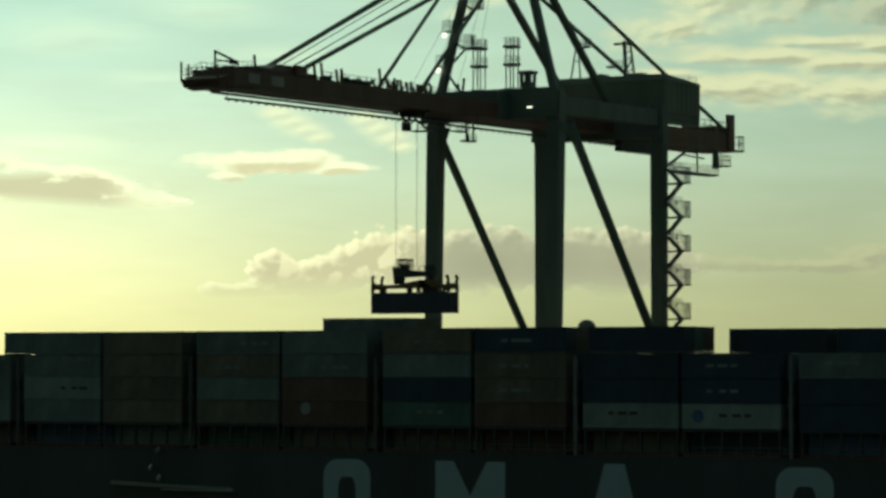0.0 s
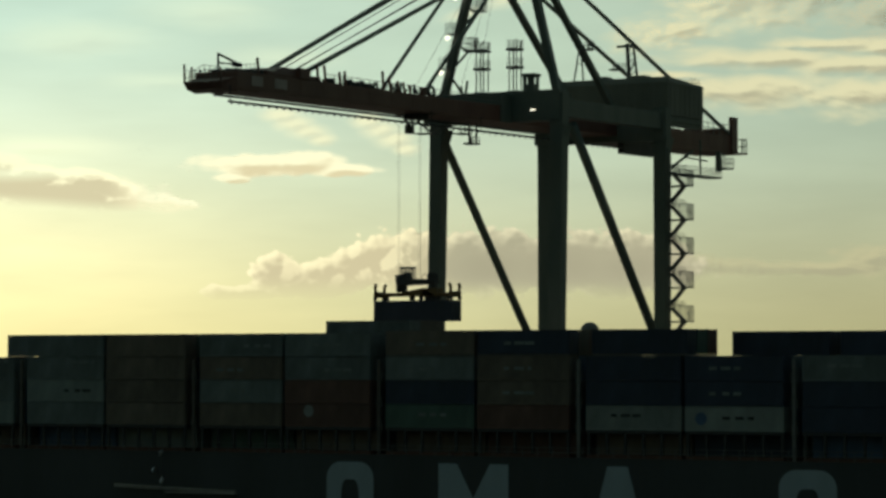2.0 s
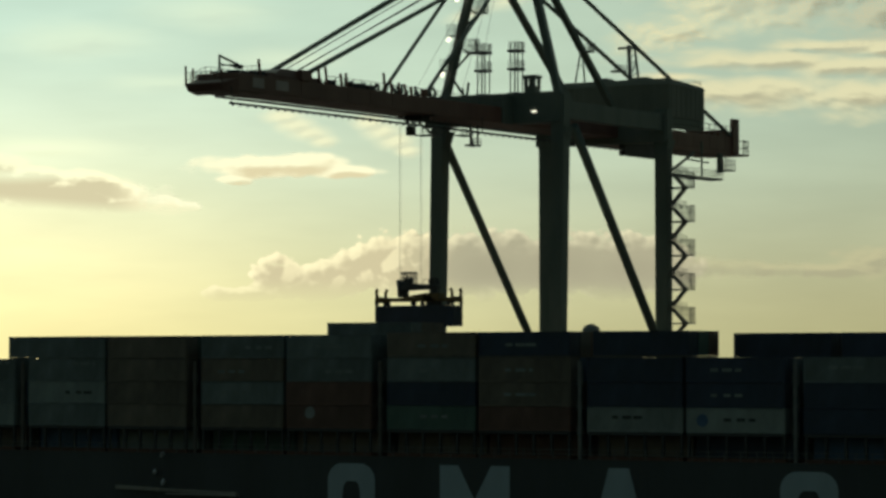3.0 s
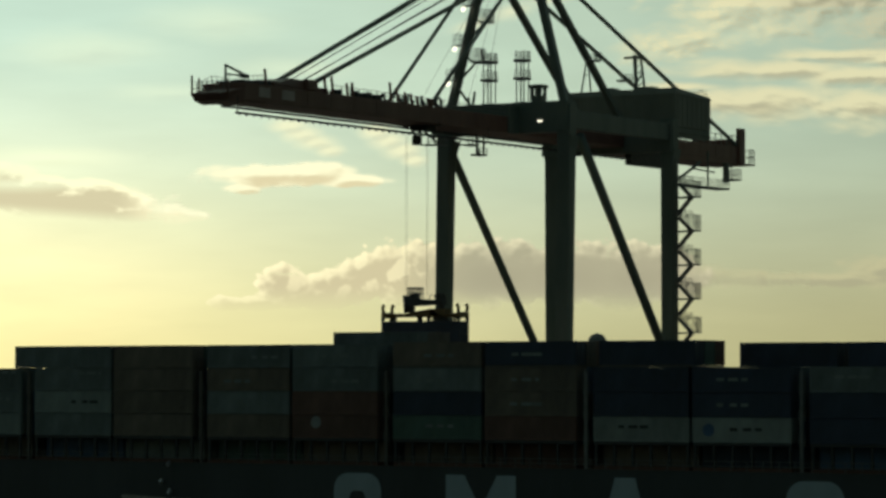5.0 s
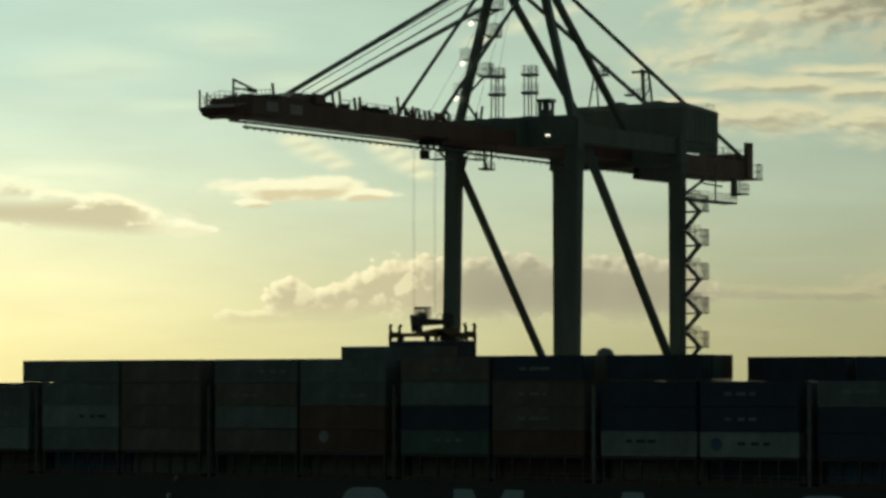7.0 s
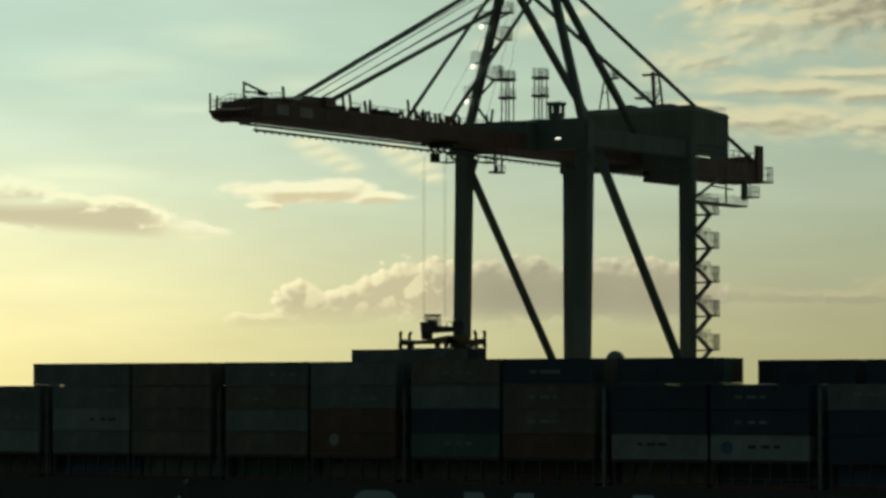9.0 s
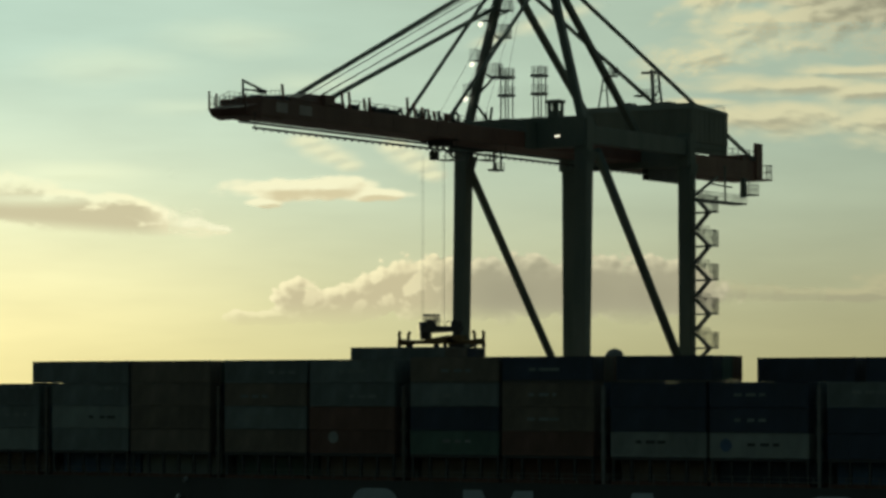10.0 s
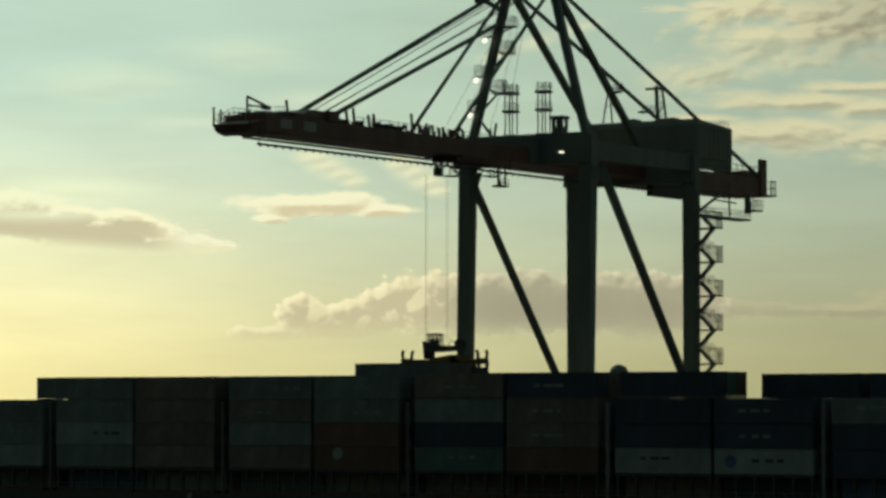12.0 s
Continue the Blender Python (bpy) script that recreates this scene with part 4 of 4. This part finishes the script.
def build_spreader():
    sp = thing("container_spreader", "dark yellow telescopic spreader with headblock hanging on ropes", "spreader", at=SPREADER_AT)
    part("main_beam", solid(-6.0, 6.0, -0.5, 0.5, 0.5, 1.02), M_YELLOW, sp)
    bm = bmesh.new()
    hexa(bm, [(-2.0, -0.8, 0.7), (3.6, -0.8, 0.5), (3.6, 0.8, 0.5), (-2.0, 0.8, 0.7), (-2.0, -0.8, 1.1), (1.4, -0.8, 1.62), (1.4, 0.8, 1.62), (-2.0, 0.8, 1.1)])
    part("centre_frame", soft(bm, 0.05), M_YELLOW, sp)
    part("motor_housing", solid(1.2, 3.6, -0.8, 0.8, 0.5, 1.6), M_YELLOW, sp)
    for sx in (-1, 1):
        part("end_beam", solid(sx * 5.9 - 0.25, sx * 5.9 + 0.25, -1.2, 1.2, 0.35, 1.15), M_YELLOW, sp)
        for sy in (-1, 1):
            part("twistlock", solid(sx * 5.95 - 0.2, sx * 5.95 + 0.2, sy * 1.05 - 0.18, sy * 1.05 + 0.18, 0.0, 0.5, size=0.03), M_DARK, sp)
            flip = part("flipper", one_bar((sx * 5.8, sy * 1.0, 0.9), (sx * 5.95, sy * 1.15, 1.75), 0.36, 0.2), M_YELLOW, sp)
            part("flipper_plate", one_bar((sx * 5.95, sy * 1.15, 1.7), (sx * 5.7, sy * 1.2, 2.2), 0.42, 0.12), M_YELLOW, flip)
            part("arm", one_bar((sx * 3.0, sy * 0.6, 0.85), (sx * 5.9, sy * 1.0, 0.75), 0.22, 0.3), M_YELLOW, sp)
        part("leg_block", solid(sx * 4.7 - 0.13, sx * 4.7 + 0.13, -0.25, 0.25, 0.0, 0.65, size=0.03), M_DARK, sp)
    for x2, x3 in ((-1.05, -0.5), (0.45, 0.8), (1.3, 3.5)):
        part("keel_block", solid(x2, x3, -0.3, 0.3, 0.0, 0.75, size=0.03), M_DARK, sp)
    hoop = bmesh.new()
    for k in range(6):
        a0, a1 = math.pi * k / 6, math.pi * (k + 1) / 6
        bar(hoop, (1.2 - 0.55 * math.cos(a0), 0, 2.75 + 0.75 * math.sin(a0)), (1.2 - 0.55 * math.cos(a1), 0, 2.75 + 0.75 * math.sin(a1)), 0.07, 0.07, (0, 1, 0))
    part("cable_guide", hoop, M_DARK, sp)
    # headblock
    bm = bmesh.new()
    hexa(bm, [(-2.4, -0.7, 1.95), (3.0, -0.7, 2.15), (3.0, 0.7, 2.15), (-2.4, 0.7, 1.95), (-2.4, -0.7, 2.95), (3.0, -0.7, 2.75), (3.0, 0.7, 2.75), (-2.4, 0.7, 2.95)])
    part("headblock_beam", soft(bm, 0.06), M_DARK, sp)
    for x in (-2.0, 2.6):
        part("headblock_link", solid(x - 0.25, x + 0.25, -0.4, 0.4, 1.15, 2.3), M_DARK, sp)
    part("cable_basket", one_tube((-2.55, 0, 1.1), (-2.55, 0, 3.4), 0.62, 18, 0.85), M_DARK, sp)
    for sy in (-0.45, 0.45):
        for x in (-1.6, 2.4):
            part("sheave", one_tube((x, sy - 0.1, 3.1), (x, sy + 0.1, 3.1), 0.55, 20), M_DARK, sp)
    rail(sp, [(-2.3, -0.7, 2.9), (-0.7, -0.7, 2.9), (-0.7, 0.7, 2.9), (-2.3, 0.7, 2.9), (-2.3, -0.7, 2.9)], 1.5, 0.55, 0.05)
    part("guard_top", solid(-2.4, -0.6, -0.75, 0.75, 4.22, 4.4, size=0.03), M_STEEL, sp)
    for x in (-2.9, 0.4):
        for y in (-0.2, 0.2):
            part("hoist_rope", one_bar((x, y, 3.0), (x, y, 25.6), 0.024), M_ROPE, sp)
    box_ob = container(-6.095, -19.7, 30.72, "navy", "", "hanging from the crane spreader")
    return sp, box_ob


# ---------------------------------------------------------------- far things
def build_far():
    silo = thing("domed_silo", "distant grey silo with a rounded dome roof behind the quay", "silo", at=(-219.6, 417, 2.6))
    part("shaft", one_tube((0, 0, 0), (0, 0, 31.5), 2.8, 24), M_SILO, silo)
    bm = bmesh.new()
    bmesh.ops.create_uvsphere(bm, u_segments=24, v_segments=12, radius=2.75)
    for f in bm.faces:
        f.smooth = True
    d = part("dome", bm, M_SILO, silo)
    d.location = (0, 0, 31.3)


# ---------------------------------------------------------------- clouds on a wall four kilometres off
WALL = pose(*EYE, 90 + 2.034, 0, 31.9)


def cloud_material(name, blobs, grain, amp, edge, rim, core, fade=None, thick=1.0, deep=0.5, stretch=2.0, warp=0.0, puff=0.5, lit=2.0, reach=7.0, core_far=None, rim_far=None, turn_at=(-260, 0), curl=0.0, bias=0.0):
    """Puffs of vapour: blobs (x, z, half width, half height) roughened by cells and noise. The side that faces the low sun is
    bright, the thick middle greyer."""
    m = bpy.data.materials.new(name)
    m.use_nodes = True
    nt = m.node_tree
    n, l = nt.nodes, nt.links
    n.clear()

    def math_node(op, a, b=None, c=None):
        k = n.new("ShaderNodeMath")
        k.operation = op
        for i, v in enumerate((a, b, c)):
            if v is None:
                continue
            if isinstance(v, (int, float)):
                k.inputs[i].default_value = v
            else:
                l.new(v, k.inputs[i])
        return k.outputs[0]

    def ramp(value, low, high, top=1.0):
        mr = n.new("ShaderNodeMapRange")
        mr.interpolation_type = "SMOOTHSTEP"
        l.new(value, mr.inputs[0])
        mr.inputs[1].default_value, mr.inputs[2].default_value, mr.inputs[4].default_value = low, high, top
        return mr.outputs[0]

    co = n.new("ShaderNodeTexCoord")

    def density(shift):
        at = n.new("ShaderNodeVectorMath")
        l.new(co.outputs["Object"], at.inputs[0])
        at.inputs[1].default_value = (*shift, 0)
        at = at.outputs[0]
        top = None
        for x, y, rx, ry in blobs:
            mp = n.new("ShaderNodeVectorMath")
            mp.operation = "MULTIPLY_ADD"
            l.new(at, mp.inputs[0])
            mp.inputs[1].default_value = (1 / rx, 1 / ry, 0)
            mp.inputs[2].default_value = (-x / rx, -y / ry, 0)
            ln = n.new("ShaderNodeVectorMath")
            ln.operation = "LENGTH"
            l.new(mp.outputs[0], ln.inputs[0])
            s = math_node("SUBTRACT", 1.0, ln.outputs["Value"])
            top = s if top is None else math_node("SMOOTH_MAX", top, s, 0.15)
        mp = n.new("ShaderNodeMapping")
        mp.inputs["Scale"].default_value = (1 / stretch, 1, 1)
        mp.inputs["Location"].default_value = (373.1, 611.7, 5.3)
        l.new(at, mp.inputs[0])
        nz = n.new("ShaderNodeTexNoise")
        nz.inputs["Scale"].default_value, nz.inputs["Detail"].default_value, nz.inputs["Roughness"].default_value = grain, 6, 0.55
        nz.inputs["Distortion"].default_value = warp
        l.new(mp.outputs[0], nz.inputs[0])
        total = math_node("ADD", top, math_node("MULTIPLY_ADD", nz.outputs[0], 2 * amp, -amp))
        for k, share_of in ((1.25, 0.62), (3.1, 0.38)):
            if puff:
                vo = n.new("ShaderNodeTexVoronoi")
                vo.feature = "SMOOTH_F1"
                vo.inputs["Scale"].default_value, vo.inputs["Smoothness"].default_value = grain * k, 0.35
                l.new(mp.outputs[0], vo.inputs[0])
                total = math_node("ADD", total, math_node("MULTIPLY_ADD", vo.outputs["Distance"], -2 * puff * share_of, puff * share_of))
        return total

    d = density((0, 0))
    towards = density((-reach, reach * 0.8))
    alpha = ramp(d, 0.0, edge, thick)
    if fade:
        fz = n.new("ShaderNodeSeparateXYZ")
        l.new(co.outputs["Object"], fz.inputs[0])
        alpha = math_node("MULTIPLY", alpha, ramp(fz.outputs["Y"], *fade))
    lightness = math_node("MULTIPLY", math_node("SUBTRACT", d, towards), lit)
    shade = ramp(math_node("SUBTRACT", d, lightness), edge * 0.5 - bias, edge * 0.5 - bias + deep)
    if curl:
        # the billows inside the bank: each heap is brighter on the side towards the sun
        def heaps(shift):
            at = n.new("ShaderNodeVectorMath")
            l.new(co.outputs["Object"], at.inputs[0])
            at.inputs[1].default_value = (*shift, 0)
            wob = n.new("ShaderNodeTexNoise")
            wob.inputs["Scale"].default_value, wob.inputs["Detail"].default_value = grain * 1.6, 5
            l.new(at.outputs[0], wob.inputs[0])
            bend = n.new("ShaderNodeVectorMath")
            bend.operation = "MULTIPLY_ADD"
            l.new(wob.outputs["Color"], bend.inputs[0])
            bend.inputs[1].default_value = (26, 26, 0)
            l.new(at.outputs[0], bend.inputs[2])
            vo = n.new("ShaderNodeTexVoronoi")
            vo.feature = "SMOOTH_F1"
            vo.inputs["Scale"].default_value, vo.inputs["Smoothness"].default_value = grain * 1.0, 0.2
            l.new(bend.outputs[0], vo.inputs[0])
            return vo.outputs["Distance"]

        glow = ramp(math_node("SUBTRACT", heaps((-7, 8)), heaps((0, 0))), 0.0, 0.26)
        cx = n.new("ShaderNodeSeparateXYZ")
        l.new(co.outputs["Object"], cx.inputs[0])
        near_sun = math_node("SUBTRACT", 1.0, ramp(cx.outputs["X"], -200, -90))
        upper = ramp(cx.outputs["Y"], -42, -10)
        keep_glow = math_node("MULTIPLY", glow, math_node("MULTIPLY", math_node("MULTIPLY", near_sun, upper), curl))
        shade = math_node("MULTIPLY", shade, math_node("SUBTRACT", 1.0, keep_glow))
    mix = n.new("ShaderNodeMix")
    mix.data_type = "RGBA"
    l.new(shade, mix.inputs[0])
    mix.inputs[6].default_value, mix.inputs[7].default_value = (*rim, 1), (*core, 1)
    if core_far:
        # the bank is thicker and greyer away from the sun
        sx = n.new("ShaderNodeSeparateXYZ")
        l.new(co.outputs["Object"], sx.inputs[0])
        turn = n.new("ShaderNodeMix")
        turn.data_type = "RGBA"
        l.new(ramp(sx.outputs["X"], *turn_at), turn.inputs[0])
        turn.inputs[6].default_value, turn.inputs[7].default_value = (*core, 1), (*core_far, 1)
        l.new(turn.outputs[2], mix.inputs[7])
        edge_turn = n.new("ShaderNodeMix")
        edge_turn.data_type = "RGBA"
        l.new(ramp(sx.outputs["X"], *turn_at), edge_turn.inputs[0])
        edge_turn.inputs[6].default_value, edge_turn.inputs[7].default_value = (*rim, 1), (*rim_far, 1)
        l.new(edge_turn.outputs[2], mix.inputs[6])
    em = n.new("ShaderNodeEmission")
    l.new(mix.outputs[2], em.inputs[0])
    tr = n.new("ShaderNodeBsdfTransparent")
    ms = n.new("ShaderNodeMixShader")
    l.new(alpha, ms.inputs[0])
    l.new(tr.outputs[0], ms.inputs[1])
    l.new(em.outputs[0], ms.inputs[2])
    out = n.new("ShaderNodeOutputMaterial")
    l.new(ms.outputs[0], out.inputs[0])
    return m


def cloud(name, label, cx, cz, w, h, far, material, roll=0.0):
    """A flat far cloud: middle (cx, cz), width and height in metres on a wall `far` metres away."""
    bm = bmesh.new()
    v = [bm.verts.new(p) for p in ((-w / 2, -h / 2, 0), (w / 2, -h / 2, 0), (w / 2, h / 2, 0), (-w / 2, h / 2, 0))]
    bm.faces.new(v)
    ob = part(name, bm, material, None)
    ob.matrix_basis = WALL @ pose(cx, cz, -far, 0, 0, roll)
    return tagged(ob, label, "cloud", "clouds in the evening sky", "structure")


CLOUD_DRIFT = []


def build_clouds():
    far = 4000.0
    a = cloud("cloud_grey", "grey evening cloud with a bright upper rim", -440, 75, 500, 150, far,
              cloud_material("grey_rimmed_cloud", [(-43, -4, 150, 30), (-6, 10, 56, 18), (-140, 8, 110, 34), (-80, 12, 60, 20), (40, -10, 70, 15), (84, -9, 46, 15), (112, -9, 28, 9)],
                             0.05, 0.30, 0.30, (0.98, 0.93, 0.60), (0.61, 0.55, 0.345), (-30, -8), 0.95, 0.38, 1.9, 0.4, 0.16, 1.5, 6.0,
                             (0.91, 0.85, 0.54), (0.98, 0.94, 0.64), (15, 85)), -4)
    b = cloud("cloud_small", "small pale cloud with a tan underside", -208, 107, 350, 110, far,
              cloud_material("pale_small_cloud", [(-31, 0, 92, 17), (24, 1, 84, 17), (78, -6, 56, 10), (-59, -17, 28, 8)],
                             0.035, 0.36, 0.36, (0.95, 0.91, 0.60), (0.69, 0.60, 0.36), None, 0.92, 0.8, 2.0, 0.3, 0.24, 1.8, 6.0))
    c = cloud("cloud_bank", "long low bank of heaped grey and tan evening clouds", 130, -10, 1000, 200, far,
              cloud_material("heaped_cloud", [(-385, -40, 50, 10), (-337, -16, 34, 24), (-300, -32, 74, 20), (-276, -18, 46, 22), (-234, -10, 46, 34), (-192, -3, 56, 42),
                                              (-120, -6, 95, 44), (-50, -3, 105, 43), (20, -5, 98, 43), (90, -5, 98, 43), (128, -15, 60, 22)],
                             0.034, 0.30, 0.15, (0.97, 0.88, 0.54), (0.585, 0.515, 0.315), (-58, -16), 0.93, 0.75, 1.2, 0.5, 0.36, 1.3, 6.0,
                             (0.385, 0.36, 0.24), (0.72, 0.67, 0.44), (-215, -90), 0.55, 0.34))
    h = cloud("cloud_core", "smooth grey middle of the low cloud bank", 130, -10, 620, 160, far - 3,
              cloud_material("smooth_grey_cloud", [(-75, -10, 85, 36), (10, -8, 110, 38), (100, -10, 100, 36)],
                             0.02, 0.16, 0.55, (0.40, 0.375, 0.25), (0.37, 0.345, 0.23), (-50, -14), 0.8, 0.7, 2.0, 0.2, 0.14, 0.5, 5.0))
    f = cloud("cloud_low", "thin low streak of grey evening cloud", 420, -12, 460, 110, far,
              cloud_material("low_grey_cloud", [(-90, -6, 110, 16), (-20, -8, 100, 10), (50, -9, 90, 11), (112, 2, 70, 22)],
                             0.035, 0.42, 0.55, (0.52, 0.48, 0.28), (0.37, 0.345, 0.22), None, 0.65, 0.5, 2.0, 0.3, 0.3, 1.4, 4.0))
    d = cloud("cloud_high", "fan of streaked high cloud lit pale yellow", 400, 300, 640, 300, far,
              cloud_material("streaked_cloud", [(-120, -2, 110, 30), (-40, 14, 160, 50), (80, 30, 190, 90), (150, -30, 120, 60), (-60, 66, 120, 30)],
                             0.03, 0.62, 0.75, (0.71, 0.67, 0.41), (0.48, 0.455, 0.29), None, 0.94, 0.95, 2.2, 0.8, 0.36, 2.6, 9.0,
                             (0.31, 0.295, 0.195), (0.53, 0.505, 0.33), (-60, 95)), 11)
    k = cloud("cloud_streak", "long thin grey and cream streaks of high cloud", 400, 226, 640, 180, far,
              cloud_material("thin_streaks", [(80, 31, 130, 10), (140, 26, 90, 14), (-20, 11, 200, 18), (110, 6, 160, 20), (-40, -28, 190, 28), (110, -32, 170, 36), (-120, -8, 80, 8)],
                             0.03, 0.55, 0.8, (0.71, 0.665, 0.405), (0.43, 0.40, 0.255), None, 0.88, 0.9, 2.8, 0.7, 0.3, 2.6, 7.0))
    m = cloud("cloud_tuft", "small bright tuft of high cloud", 252, 352, 180, 60, far - 2,
              cloud_material("bright_tuft", [(-10, 0, 48, 8), (22, 4, 36, 9)], 0.05, 0.5, 0.8, (0.72, 0.68, 0.44), (0.52, 0.50, 0.33), None, 0.75, 0.7, 2.5, 0.6, 0.2))
    e = cloud("cloud_wisp", "thin pale wisps of cloud", -115, 148, 300, 110, far - 5,
              cloud_material("thin_wisp", [(-90, 20, 36, 14), (-74, 10, 38, 15), (-56, 0, 38, 15), (-40, -10, 28, 12), (18, 12, 34, 15), (34, 2, 36, 17), (50, -10, 36, 17), (64, -22, 26, 13)],
                             0.04, 0.26, 0.9, (0.88, 0.85, 0.54), (0.76, 0.73, 0.47), None, 0.7, 0.6, 1.2, 0.3, 0.08))
    q = cloud("cloud_thread", "thin bright thread of high cloud", 66, 306, 300, 90, far - 6,
              cloud_material("bright_thread", [(-44, -2, 44, 12), (4, 2, 50, 15), (60, 6, 56, 13)], 0.04, 0.3, 1.5, (0.84, 0.81, 0.52), (0.74, 0.73, 0.48), None, 0.8, 0.8, 2.6, 0.4, 0.15), 14)
    g = cloud("cloud_veil", "faint pale veil of high cloud", -330, 250, 520, 170, far - 9,
              cloud_material("thin_veil", [(-120, 10, 140, 34), (40, 46, 130, 30), (130, -12, 110, 22), (-20, -40, 120, 18)],
                             0.02, 0.5, 1.1, (0.74, 0.84, 0.60), (0.64, 0.72, 0.53), None, 0.5, 0.8, 3.2, 0.5, 0.1))
    p = cloud("cloud_haze", "bright thin haze above the hidden sun", -520, 118, 420, 120, far - 12,
              cloud_material("bright_haze", [(-60, 0, 190, 30), (20, 10, 140, 20), (-20, -22, 150, 14)],
                             0.016, 0.4, 1.0, (0.90, 0.95, 0.64), (0.84, 0.88, 0.58), None, 0.62, 0.8, 3.5, 0.4, 0.1))
    CLOUD_DRIFT.extend([(a, 13.5, 3.6), (b, 13.2, 3.3), (c, -4.2, 1.6), (d, 4.0, -1.2), (e, 4.0, 1.0), (f, -2.6, 0.2), (g, 5.0, 0.5), (h, -4.2, 1.6), (k, 4.0, -1.2), (m, 4.0, -1.2), (p, 8.0, 1.5), (q, 4.0, 0.0)])


build_ground()
build_crane()
build_ship()
build_cargo()
SPREADER, HUNG_BOX = build_spreader()
build_far()
build_clouds()

# seconds, metres lowered, metres along the ship
LOWERING = [
    (0.0, 0.00, 0.0), (0.5, 0.17, -0.05), (1.0, 0.33, -0.07), (1.5, 0.53, -0.07), (2.0, 0.72, -0.07), (2.5, 0.96, -0.07), (3.0, 1.17, -0.06),
    (5.0, 1.97, -0.03), (5.5, 2.14, -0.02), (6.0, 2.32, -0.02), (6.5, 2.52, -0.05), (7.0, 2.66, -0.08), (9.0, 3.22, -0.13), (9.5, 3.36, -0.15),
    (10.0, 3.50, -0.17), (10.5, 3.60, -0.19), (11.0, 3.76, -0.2), (11.5, 3.86, -0.26), (12.0, 3.94, -0.32),
]


def motions():
    for ob in (SPREADER, HUNG_BOX):
        x, y, z = ob.location
        walk(ob, [(t, pose(x + dx, y, z - down)) for t, down, dx in LOWERING])
    for ob, right, rise in CLOUD_DRIFT:
        m = ob.matrix_basis.copy()
        walk(ob, [(0.0, m), (6.0, m @ pose(right / 2, rise / 2, 0)), (12.0, m @ pose(right, rise, 0))])


motions()
